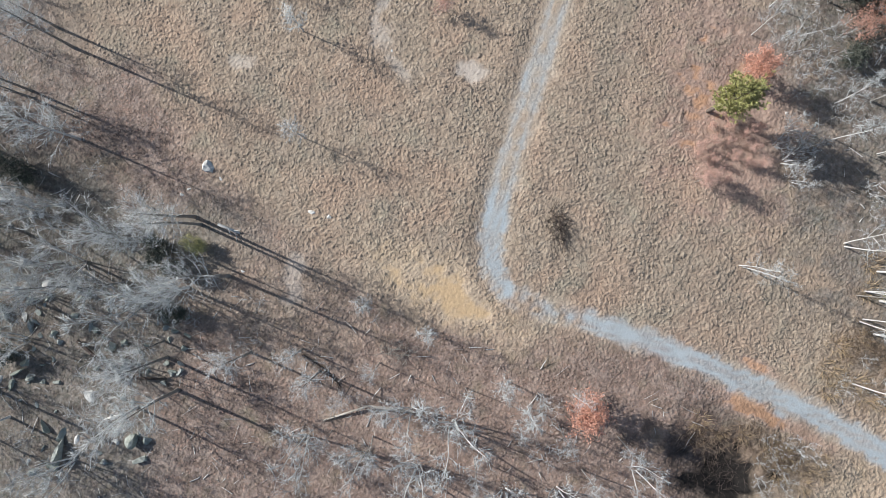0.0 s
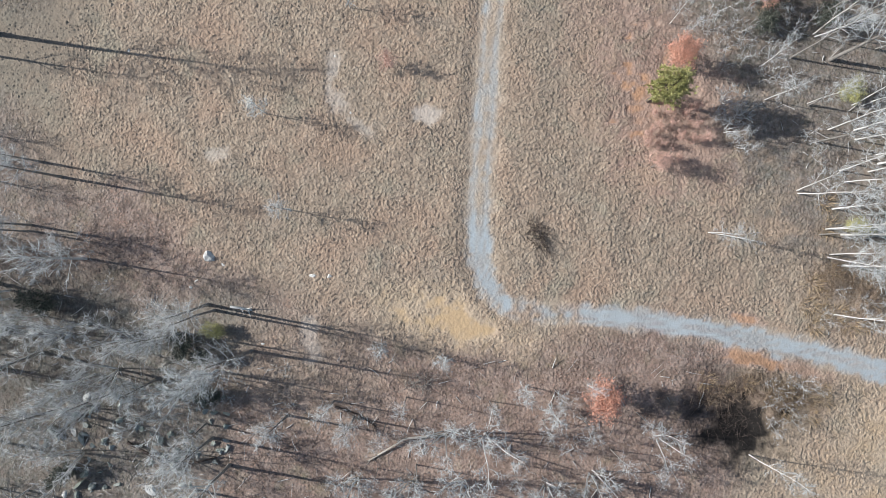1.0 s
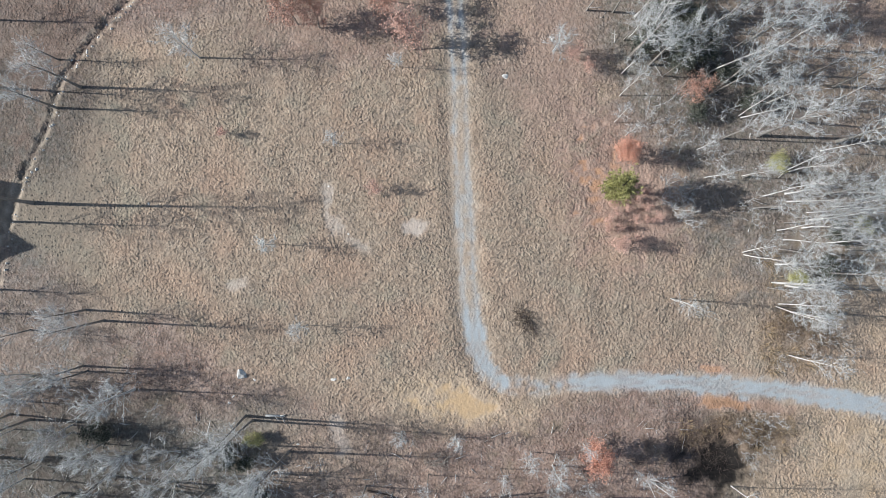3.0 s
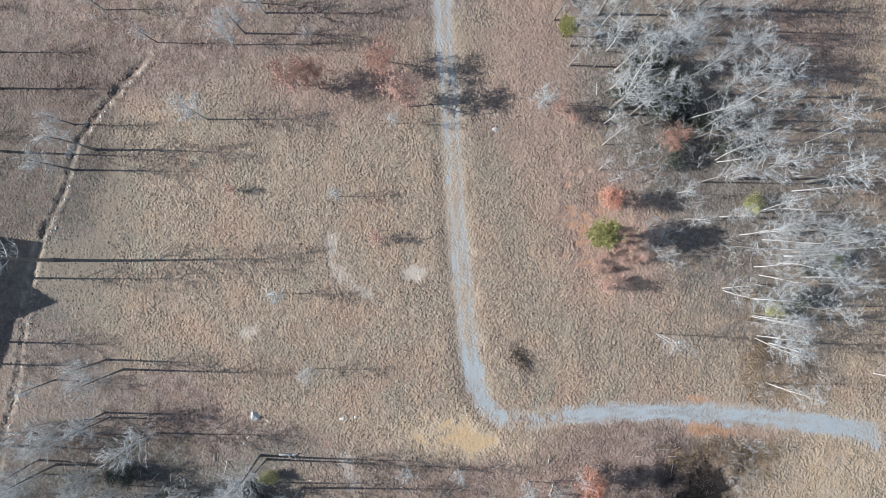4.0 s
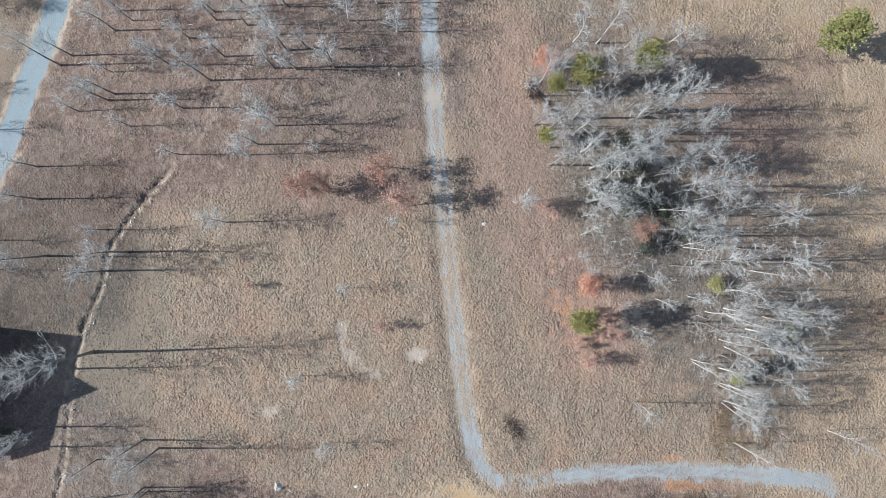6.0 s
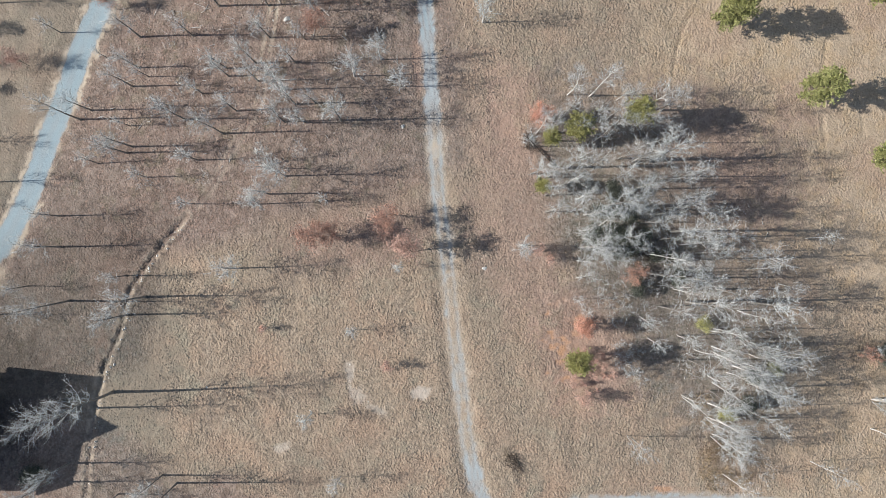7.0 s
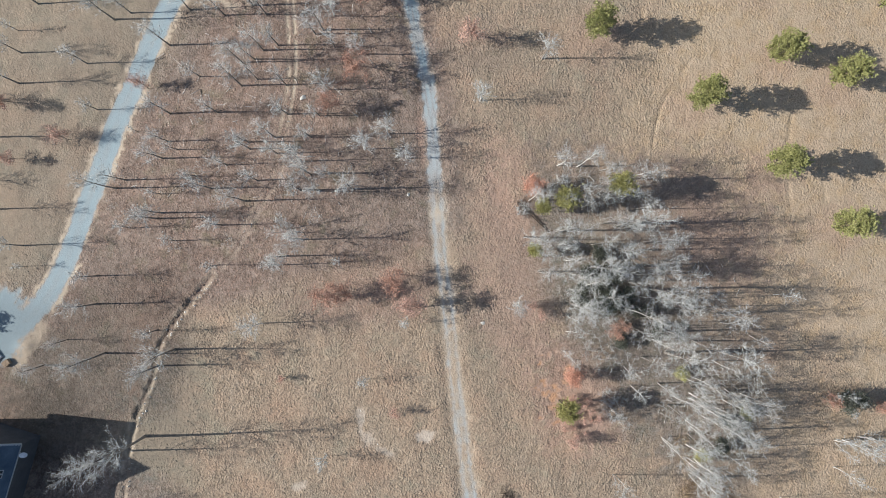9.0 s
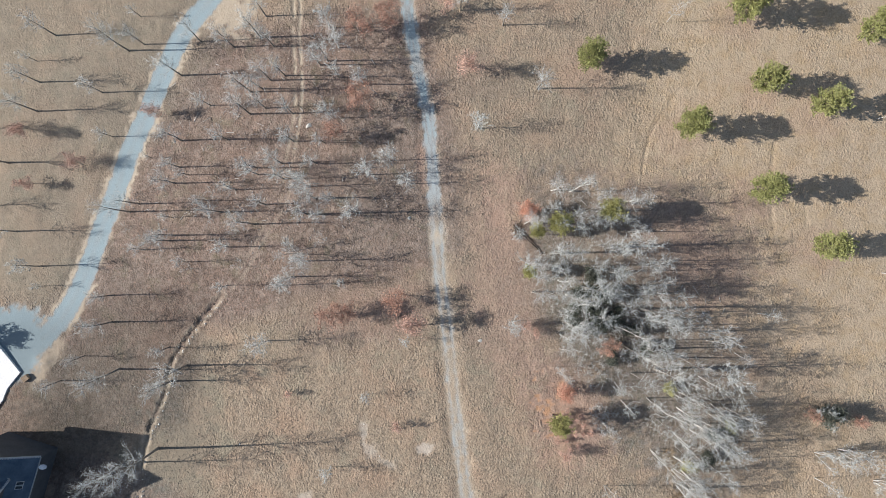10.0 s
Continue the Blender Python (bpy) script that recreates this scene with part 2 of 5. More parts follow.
    red = red + 0.7 * blob(x, y, 16, 14.5, 4.5, 7.0, 15, 0.6, 0.6) + 0.3 * blob(x, y, -11, 36.5, 9, 3.5, 0, 0.6, 0.6) + 0.3 * blob(x, y, 12, 49, 3, 7, 0, 0.6, 0.6) + 0.5 * blob(x, y, 9.5, 36, 5, 18, 3, 0.6, 0.6) + 0.22 * blob(x, y, 34, 38, 12, 9, -20, 0.6, 0.6)
    # brush and crown shade painted near-black in the hollow; north-west darkened a little
    shade_dark = np.maximum(np.maximum(1.15 * blob(x, y, 23.4, -13.2, 3.6, 2.4, 10, 0.95, 0.8), 0.5 * blob(x, y, 22.6, -11.4, 6.0, 3.0, 5, 0.7, 1.0)), 0.28 * nw * (1 - smooth(y + w, 40, 48)))
    # house shadow deepened in the ground colour
    shade_dark = np.maximum(shade_dark, 0.45 * blob(x, y, -61, 24, 9, 8, 0, 0.5, 0.4))
    # south-west ground darkened too
    shade_dark = np.clip(np.maximum(shade_dark, 0.3 * smooth(-(x + 32) + w, -3, 4) * smooth(-(y - 0) + w, -3, 3) * (1 - 0.6 * smooth(-(y + 15), -2, 4))), 0, 1)
    dl, rl = along(x, y, LANE)
    dd, _ = along(x, y, DRIVE)
    ds, _ = along(x, y, SANDY)
    db, _ = along(x, y, BANK)
    edge = 0.55 * (vnoise(x, y, 1.1, 11) - 0.5) + 0.5 * (vnoise(x, y, 0.4, 12) - 0.5)
    half = np.interp(rl, [0, 18, 55, 70, 75, 100, 106, 112, 118, 150, 160], [0.95, 1.0, 1.0, 1.0, 1.0, 1.0, 1.05, 0.85, 0.95, 1.08, 1.08])
    streak = smooth(vnoise(rl / 7, dl, 0.22, 33), 0.25, 0.75)
    road = (1 - smooth(dl + 1.1 * edge, half - 0.3, half + 0.3)) * (0.62 + 0.5 * streak)
    gap = 1 - 0.55 * np.exp(-((rl - 111) / 4.5) ** 2)          # the worn bend, half grown over
    track = smooth(rl, 50, 58) * (1 - smooth(rl, 97, 103))       # the grassed two-wheel stretch
    ruts = np.exp(-((dl - 0.64) / 0.27) ** 2)
    worn = np.clip(0.12 + 0.72 * ruts + 0.6 * (vnoise(x, y, 1.6, 14) - 0.5) + 0.75 * (vnoise(x, y, 0.5, 19) - 0.5), 0, 1)
    road = road * (1 - track * (1 - worn)) * np.clip(gap + 1.5 * (vnoise(x, y, 0.7, 15) - 0.45) * smooth(1 - gap, 0.02, 0.3) + 0.6 * (vnoise(x, y, 0.3, 42) - 0.5) * (1 - gap), 0, 1)
    road = road * (1 - 0.75 * (1 - track) * smooth(vnoise(x, y, 0.6, 41), 0.55, 0.8) * smooth(dl, 0.35, 1.0))
    road = road * (1 - smooth(x + 2 * edge, 41.5, 45.5))        # the gravel peters out in the grass
    yard = blob(x, y, -69, 39.5, 8, 5.5, 20, 0.15, 0.3)
    drive = (1 - smooth(dd + 0.5 * edge, 1.4, 1.65)) * (0.9 + 0.1 * np.exp(-((dd - 0.75) / 0.35) ** 2)) * (0.92 + 0.12 * vnoise(x, y, 1.5, 43))
    green = np.maximum(green, np.maximum(0.95 * np.maximum(drive, yard), 0.8 * road * (1 - smooth(rl, 35, 60))))
    sand = (1 - smooth(dd + 1.5 * edge, 1.8, 2.3)) * smooth(vnoise(x, y, 2.2, 16), 0.25, 0.5)
    sand = np.maximum(sand, 1.0 * np.exp(-((ds - 0.5) / 0.25) ** 2) * smooth(vnoise(x, y, 1.2, 17), 0.2, 0.5) * (0.35 + 0.65 * smooth(y, 60, 66)))
    sand = np.maximum(sand, 0.75 * np.exp(-((db - 0.5) / 0.26) ** 2) * smooth(vnoise(x, y, 0.6, 18), 0.25, 0.65))
    sand = np.maximum(sand, blob(x, y, 0.8, 45.6, 1.1, 1.6, 0, 0.4, 0.6))
    sand = np.maximum(sand, 0.9 * blob(x, y, -62.4, 36.2, 4.0, 1.2, 40, 0.4, 0.6))
    sand = np.maximum(sand, 0.8 * blob(x, y, -25, 85, 4, 4, 40, 0.4, 0.8))
    sand = np.maximum(sand, 0.45 * (1 - track) * np.exp(-((dl - half) / 0.35) ** 2) * smooth(vnoise(x, y, 1.7, 34), 0.3, 0.6))
    sand = np.maximum(sand, 0.5 * track * (1 - smooth(dl + edge, 1.0, 1.6)))
    sand = sand * (1 - np.maximum(drive, yard))
    return dict(litter=litter, straw=np.clip(straw, 0, 1), green=np.clip(green, 0, 1), red=np.clip(red, 0, 1), pale=np.clip(0.75 * pale, 0, 1), shade_dark=shade_dark,
                road=np.clip(np.maximum.reduce([road, drive, yard]), 0, 1), sand=np.clip(sand, 0, 1),
                verge=1 - smooth(np.minimum(dl, dd - 0.8), 1.2, 2.6))


def stretch(marks, steps, far):
    """Fine steps between the marks, then growing ones out to far."""
    inner = np.concatenate([np.arange(a, b_ - 1e-6, st) for a, b_, st in zip(marks, marks[1:], steps)] + [[marks[-1]]])
    tail, d, st = [], 0.0, 0.24
    while d < far:
        st *= 1.22
        d += st
        tail.append(d)
    tail = np.array(tail)
    return np.concatenate([marks[0] - tail[::-1], inner, marks[-1] + tail])


def clumps(x, y, size=0.5):
    """Tussocks: how far from the nearest tussock's middle, in its own radii, and a number of its own, 0..1."""
    u, v = (0.86 * x + 0.5 * y) / size, (-0.5 * x + 0.86 * y) / size
    i, j = np.floor(u).astype(int), np.floor(v).astype(int)
    best, mine = np.full(np.shape(x), 9.0), np.zeros(np.shape(x))
    for di in (-1, 0, 1):
        for dj in (-1, 0, 1):
            a, b_ = (i + di) % 251, (j + dj) % 241
            jx, jy, own = TABLE[a, b_], TABLE[(a + 97) % 256, (b_ + 31) % 256], TABLE[(a + 5) % 256, (b_ + 177) % 256]
            d = np.hypot(i + di + jx - u, j + dj + jy - v) * (1.15 - 0.3 * own)
            near = d < best
            best, mine = np.where(near, d, best), np.where(near, own, mine)
    return best, mine


def relief(x, y, soft):
    return (1 - soft) * (0.05 * vnoise(x, y, 0.9, 24) + 0.12 * vnoise(x, y, 2.4, 25))


def softened(c):
    """Where the turf is worn away, 0..1."""
    return np.clip(1.25 * c["road"] + 0.85 * smooth(c["straw"], 0.35, 1.0) + 0.9 * c["pale"] + 0.8 * c["sand"] + 0.7 * smooth(c["red"], 0.45, 0.8) + 0.6 * smooth(c["shade_dark"], 0.3, 0.8) + 0.7 * c["verge"], 0, 1)


def turf(x, y, c, soft):
    """Height of the ground with its tussocks, and each tussock's own number."""
    off, own = clumps(x, y)
    mown = smooth(-(x + 46 - 0.75 * (y - 60)), -2, 4) * smooth(y, 44, 54)      # the mown side of the driveway
    tall = (0.032 + 0.036 * own) * (0.75 + 0.5 * smooth(vnoise(x, y, 5, 23), 0.3, 0.75)) * (1 - 0.6 * c["litter"]) * (1 - 0.75 * mown) * (1 - 0.25 * smooth(x, 30, 45))
    z = lie(x, y) + relief(x, y, soft) + (1 - soft) * (tall * np.clip(1 - off ** 2 * 1.3, 0, 1) + 0.04 * vnoise(x, y, 0.3, 27))
    return z, own


def build_ground():
    gx, gy = stretch((-76, -48, 42, 78), (0.34, 0.25, 0.34), 2600), stretch((-34, 33, 96), (0.25, 0.38), 2600)
    x, y = np.meshgrid(gx, gy, indexing="ij")
    c = cover(x, y)
    smoothed = softened(c)
    z, own = turf(x, y, c, smoothed)
    z = z - 0.03 * c["road"]
    nx, ny = x.shape
    me = bpy.data.meshes.new("ground")
    me.vertices.add(nx * ny)
    me.vertices.foreach_set("co", np.stack([x, y, z], -1).astype(np.float32).ravel())
    i = (np.arange(nx - 1)[:, None] * ny + np.arange(ny - 1)[None, :]).ravel()
    quads = np.stack([i, i + ny, i + ny + 1, i + 1], -1).astype(np.int32)
    n = len(quads)
    me.loops.add(4 * n)
    me.polygons.add(n)
    me.loops.foreach_set("vertex_index", quads.ravel())
    me.polygons.foreach_set("loop_start", np.arange(0, 4 * n, 4, dtype=np.int32))
    me.polygons.foreach_set("use_smooth", np.ones(n, dtype=bool))
    for name, keys in (("cover_a", ("litter", "straw", "green", "red")), ("cover_b", ("pale", "shade_dark", "road", "sand"))):
        at = me.attributes.new(name, "FLOAT_COLOR", "POINT")
        at.data.foreach_set("color", np.stack([c[k] for k in keys], -1).astype(np.float32).ravel())
    at = me.attributes.new("clump", "FLOAT", "POINT")
    at.data.foreach_set("value", own.astype(np.float32).ravel())
    me.update(calc_edges=True)
    ob = new("ground", me)
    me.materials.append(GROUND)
    return tagged(ob, "tussocky tan autumn grass with leaf litter, gravel lane and bare earth", "ground", kind="structure")


def ground_mat():
    m, nt, b = mat("autumn_ground", 0.95)
    b.inputs["Specular IOR Level"].default_value = 0.08
    p = where(nt)

    def attr(name):
        a = nt.nodes.new("ShaderNodeAttribute")
        a.attribute_name = name
        return a
    a, bb = attr("cover_a"), attr("cover_b")
    sa_, sb = nt.nodes.new("ShaderNodeSeparateColor"), nt.nodes.new("ShaderNodeSeparateColor")
    nt.links.new(a.outputs["Color"], sa_.inputs[0])
    nt.links.new(bb.outputs["Color"], sb.inputs[0])
    n_huge, n_big = noise_tex(nt, p, 0.09, 3), noise_tex(nt, p, 0.5, 4)
    n_mid, n_fine = noise_tex(nt, p, 2.4, 4, 0.65), noise_tex(nt, p, 9.0, 3, 0.7)
    island = attr("clump").outputs["Fac"]
    # dry grass, straw-coloured, each tussock a little different
    grass = mix(nt, ramp(nt, n_mid, 0.3, 0.7), (0.27, 0.215, 0.16), (0.40, 0.33, 0.25))
    grass = mix(nt, ramp(nt, n_huge, 0.35, 0.7, 0.0, 0.55), grass, (0.34, 0.255, 0.19))
    grass = mix(nt, ramp(nt, n_big, 0.5, 0.75, 0.0, 0.5), grass, (0.33, 0.285, 0.235))
    grass = mix(nt, ramp(nt, island, 0.5, 1.0, 0.0, 0.4), grass, (0.52, 0.43, 0.325))
    grass = mix(nt, ramp(nt, island, 0.0, 0.4, 0.16, 0.0), grass, (0.19, 0.15, 0.11))
    grass = mix(nt, ramp(nt, noise_tex(nt, p, 0.16, 4), 0.46, 0.66, 0.0, 0.6), grass, (0.43, 0.30, 0.215))
    grass = mix(nt, ramp(nt, noise_tex(nt, p, 0.23, 4), 0.54, 0.7, 0.0, 0.55), grass, (0.29, 0.28, 0.215))
    grass = mix(nt, maths(nt, "MULTIPLY", sa_.outputs[2], 0.65), grass, (0.195, 0.182, 0.148))
    # fallen leaves
    leaf_cell = node(nt, "ShaderNodeTexVoronoi", Scale=7.0)
    nt.links.new(p, leaf_cell.inputs["Vector"])
    sep = nt.nodes.new("ShaderNodeSeparateColor")
    nt.links.new(leaf_cell.outputs["Color"], sep.inputs[0])
    litter = mix(nt, sep.outputs[0], (0.108, 0.078, 0.066), (0.30, 0.23, 0.193))
    litter = mix(nt, ramp(nt, n_big, 0.45, 0.7, 0.0, 0.75), litter, (0.27, 0.21, 0.18))
    litter = mix(nt, ramp(nt, n_big, 0.25, 0.42, 0.8, 0.0), litter, (0.125, 0.095, 0.078))
    litter = mix(nt, ramp(nt, n_huge, 0.5, 0.65, 0.0, 0.65), litter, (0.30, 0.215, 0.172))
    litter = mix(nt, ramp(nt, sep.outputs[1], 0.75, 0.95), litter, (0.345, 0.232, 0.182))
    litter = mix(nt, ramp(nt, noise_tex(nt, p, 0.33, 3), 0.56, 0.7, 0.0, 0.5), litter, (0.20, 0.19, 0.12))
    litter = mix(nt, ramp(nt, island, 0.5, 1.0, 0.0, 0.5), litter, (0.42, 0.34, 0.29))
    litter = mix(nt, ramp(nt, island, 0.0, 0.4, 0.5, 0.0), litter, (0.11, 0.085, 0.07))
    litter = mix(nt, maths(nt, "MULTIPLY", sa_.outputs[2], ramp(nt, noise_tex(nt, p, 0.9, 4, 0.7), 0.32, 0.58, 0.6, 1.0)), litter, mix(nt, ramp(nt, n_mid, 0.35, 0.65), (0.095, 0.098, 0.08), (0.265, 0.26, 0.235)))
    litter = mix(nt, ramp(nt, noise_tex(nt, p, 0.7, 5, 0.75), 0.5, 0.68, 0.0, 0.6), litter, (0.14, 0.108, 0.09))
    litter = mix(nt, ramp(nt, noise_tex(nt, p, 0.55, 5, 0.75), 0.54, 0.7, 0.0, 0.55), litter, (0.33, 0.272, 0.227))
    c = mix(nt, sa_.outputs[0], grass, litter)
    straw = mix(nt, n_fine, (0.46, 0.355, 0.24), (0.62, 0.51, 0.385))
    straw = mix(nt, ramp(nt, n_big, 0.45, 0.65, 0.0, 0.8), straw, (0.49, 0.36, 0.215))
    straw = mix(nt, ramp(nt, sa_.outputs[1], 0.74, 0.98, 0.0, 0.75), straw, mix(nt, n_big, (0.47, 0.31, 0.15), (0.62, 0.46, 0.28)))
    c = mix(nt, sa_.outputs[1], c, straw)
    earth = mix(nt, ramp(nt, a.outputs["Alpha"], 0.75, 0.98), mix(nt, n_mid, (0.35, 0.235, 0.18), (0.51, 0.365, 0.29)), mix(nt, n_mid, (0.40, 0.23, 0.14), (0.58, 0.36, 0.225)))
    c = mix(nt, a.outputs["Alpha"], c, earth)
    c = mix(nt, sb.outputs[0], c, mix(nt, n_mid, (0.46, 0.40, 0.34), (0.66, 0.60, 0.53)))
    c = mix(nt, bb.outputs["Alpha"], c, mix(nt, n_mid, (0.40, 0.33, 0.25), (0.63, 0.545, 0.44)))
    turf_n = noise_tex(nt, p, 3.7, 2.4, 0.58)
    lumps = node(nt, "ShaderNodeTexVoronoi", Scale=3.5)
    lumps.feature = "SMOOTH_F1"
    lumps.inputs["Smoothness"].default_value = 0.45
    bend = nt.nodes.new("ShaderNodeVectorMath")
    bend.operation = "MULTIPLY_ADD"
    warp = node(nt, "ShaderNodeTexNoise", Scale=2.3, Detail=2.0)
    nt.links.new(p, warp.inputs["Vector"])
    nt.links.new(warp.outputs["Color"], bend.inputs[0])
    bend.inputs[1].default_value = (0.36, 0.36, 0.36)
    nt.links.new(p, bend.inputs[2])
    nt.links.new(bend.outputs[0], lumps.inputs["Vector"])
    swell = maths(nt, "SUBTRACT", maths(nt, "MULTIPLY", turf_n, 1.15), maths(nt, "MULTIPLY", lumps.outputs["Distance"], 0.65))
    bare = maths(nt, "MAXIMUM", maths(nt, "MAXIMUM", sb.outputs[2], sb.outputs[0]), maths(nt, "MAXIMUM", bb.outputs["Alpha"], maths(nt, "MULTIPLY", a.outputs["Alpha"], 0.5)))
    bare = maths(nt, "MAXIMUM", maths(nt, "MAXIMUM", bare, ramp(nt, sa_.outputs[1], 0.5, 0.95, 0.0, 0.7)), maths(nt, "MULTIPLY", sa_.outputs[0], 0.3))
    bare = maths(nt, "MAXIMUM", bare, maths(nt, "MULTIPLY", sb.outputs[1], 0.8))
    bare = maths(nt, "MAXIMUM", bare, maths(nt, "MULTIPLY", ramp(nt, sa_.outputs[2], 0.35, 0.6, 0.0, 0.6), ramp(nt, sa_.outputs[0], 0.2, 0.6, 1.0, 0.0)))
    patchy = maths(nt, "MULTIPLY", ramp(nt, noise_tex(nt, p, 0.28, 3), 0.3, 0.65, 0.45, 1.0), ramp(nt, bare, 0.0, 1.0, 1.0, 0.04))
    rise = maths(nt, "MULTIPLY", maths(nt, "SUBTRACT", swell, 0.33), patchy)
    # dark thatch in the dips, pale tips: crease shade put into the colour too
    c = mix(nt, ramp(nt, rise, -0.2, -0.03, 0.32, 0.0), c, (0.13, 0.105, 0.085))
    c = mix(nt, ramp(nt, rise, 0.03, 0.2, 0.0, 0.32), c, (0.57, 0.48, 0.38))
    gravel = mix(nt, n_fine, (0.315, 0.355, 0.372), (0.51, 0.57, 0.595))
    gravel = mix(nt, ramp(nt, n_big, 0.45, 0.75, 0.0, 0.5), gravel, (0.29, 0.31, 0.32))
    gravel = mix(nt, ramp(nt, n_mid, 0.6, 0.8, 0.0, 0.5), gravel, (0.37, 0.35, 0.32))
    gravel = mix(nt, ramp(nt, sa_.outputs[2], 0.4, 0.9), gravel, mix(nt, n_fine, (0.235, 0.315, 0.355), (0.385, 0.485, 0.53)))
    gravel = mix(nt, ramp(nt, bb.outputs["Alpha"], 0.15, 0.5, 0.0, 0.25), gravel, mix(nt, n_fine, (0.33, 0.31, 0.275), (0.52, 0.50, 0.46)))
    c = mix(nt, sb.outputs[2], c, gravel)
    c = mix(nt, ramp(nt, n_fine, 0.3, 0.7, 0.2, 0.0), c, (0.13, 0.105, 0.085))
    # near-black tone: painted shade in the hollow and by the house, weaker elsewhere
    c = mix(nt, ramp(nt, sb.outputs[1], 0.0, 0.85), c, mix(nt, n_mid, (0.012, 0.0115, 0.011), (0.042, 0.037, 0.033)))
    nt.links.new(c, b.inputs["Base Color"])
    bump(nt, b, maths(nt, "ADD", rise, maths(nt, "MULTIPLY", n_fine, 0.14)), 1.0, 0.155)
    return m


GROUND = ground_mat()
ground = build_ground()


def build_tussocks():
    """Small leaning tufts of dry blades between the swells of the turf, one mesh."""
    r = np.random.RandomState(11)
    step = 0.40
    x, y = np.meshgrid(np.arange(-64, 67, step), np.arange(-29, 89, step), indexing="ij")
    x, y = (x + r.uniform(-0.17, 0.17, x.shape)).ravel(), (y + r.uniform(-0.17, 0.17, y.shape)).ravel()
    c = cover(x, y)
    bare = softened(c)
    mown = smooth(-(x + 46 - 0.75 * (y - 60)), -2, 4) * smooth(y, 44, 54)
    keep = r.uniform(0, 1, x.shape) > 0.02 + bare * 1.1 + 1.0 * mown
    x, y, bare = x[keep], y[keep], bare[keep]
    c = {k: q[keep] for k, q in c.items()}
    n = len(x)
    z, own = turf(x, y, c, bare)
    rad = r.uniform(0.13, 0.25, n)
    high = r.uniform(0.04, 0.10, n) * (1 - 0.7 * bare) * (1 - 0.5 * c["litter"])
    a0 = r.uniform(0, 6.28, n)
    co = np.zeros((n, 5, 3), np.float32)
    for k in range(4):
        a = a0 + k * 1.571 + r.uniform(-0.4, 0.4, n)
        rr = rad * r.uniform(0.8, 1.25, n)
        co[:, k] = np.stack([x + rr * np.cos(a), y + rr * np.sin(a), z - 0.03], -1)
    co[:, 4] = np.stack([x + r.uniform(-0.08, 0.08, n), y + r.uniform(-0.08, 0.08, n), z + high], -1)
    tri = np.array([(0, 1, 4), (1, 2, 4), (2, 3, 4), (3, 0, 4)])
    f = (np.arange(n)[:, None, None] * 5 + tri[None]).reshape(-1, 3).astype(np.int32)
    me = bpy.data.meshes.new("grass_tussocks")
    me.vertices.add(5 * n)
    me.vertices.foreach_set("co", co.ravel())
    me.loops.add(3 * len(f))
    me.polygons.add(len(f))
    me.loops.foreach_set("vertex_index", f.ravel())
    me.polygons.foreach_set("loop_start", np.arange(0, 3 * len(f), 3, dtype=np.int32))
    me.polygons.foreach_set("use_smooth", np.ones(len(f), dtype=bool))
    for name, keys in (("cover_a", ("litter", "straw", "green", "red")), ("cover_b", ("pale", "shade_dark", "road", "sand"))):
        at = me.attributes.new(name, "FLOAT_COLOR", "POINT")
        at.data.foreach_set("color", np.repeat(np.stack([c[k] for k in keys], -1), 5, 0).astype(np.float32).ravel())
    at = me.attributes.new("clump", "FLOAT", "POINT")
    at.data.foreach_set("value", np.repeat(r.uniform(0, 1, n), 5).astype(np.float32))
    me.update(calc_edges=True)
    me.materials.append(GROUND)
    return tagged(new("grass_tussocks", me), "short dry tan grass tufts covering the clearing", "grass", kind="stuff")


build_tussocks()


# ---- shaping helpers ----
def mesh_of(name, verts, faces, material, flat=False):
    me = bpy.data.meshes.new(name)
    me.from_pydata(verts, [], faces)
    if not flat:
        me.polygons.foreach_set("use_smooth", np.ones(len(faces), dtype=bool))
    me.materials.append(material)
    me.update()
    return me


def part(name, me, parent, label=""):
    ob = new(name, me)
    ob.parent = parent
    return tagged(ob, label) if label else ob


def part_bm(name, bm, material, parent, label=""):
    me = bpy.data.meshes.new(name)
    bm.to_mesh(me)
    bm.free()
    me.materials.append(material)
    return part(name, me, parent, label)


def tube(verts, faces, pts, radii, sides):
    """Adds a tapering limb along pts; a last radius of 0 gives a pointed tip."""
    first = len(verts)
    n = len(pts)
    for k, (p, r) in enumerate(zip(pts, radii)):
        d = (pts[min(k + 1, n - 1)] - pts[max(k - 1, 0)]).normalized()
        side = d.cross(Vector((0.31, 0.87, 0.38))).normalized()
        up = d.cross(side)
        if r <= 0 and k == n - 1:
            verts.append(tuple(p))
            base = len(verts) - 1 - sides
            for j in range(sides):
                faces.append((base + j, base + (j + 1) % sides, base + sides))
            return
        for j in range(sides):
            a = 2 * math.pi * j / sides
            verts.append(tuple(p + r * (math.cos(a) * side + math.sin(a) * up)))
        if k:
            b_ = first + (k - 1) * sides
            for j in range(sides):
                q = (j + 1) % sides
                faces.append((b_ + j, b_ + q, b_ + sides + q, b_ + sides + j))
    faces.append(tuple(range(len(verts) - sides, len(verts))))


def wander(rng, start, way, length, n, wob, lift=0.0):
    pts, p, d = [start.copy()], start.copy(), way.normalized()
    for _ in range(n):
        d = (d + Vector((rng.gauss(0, wob), rng.gauss(0, wob), rng.gauss(0, wob) + lift))).normalized()
        p = p + d * (length / n)
        pts.append(p.copy())
    return pts


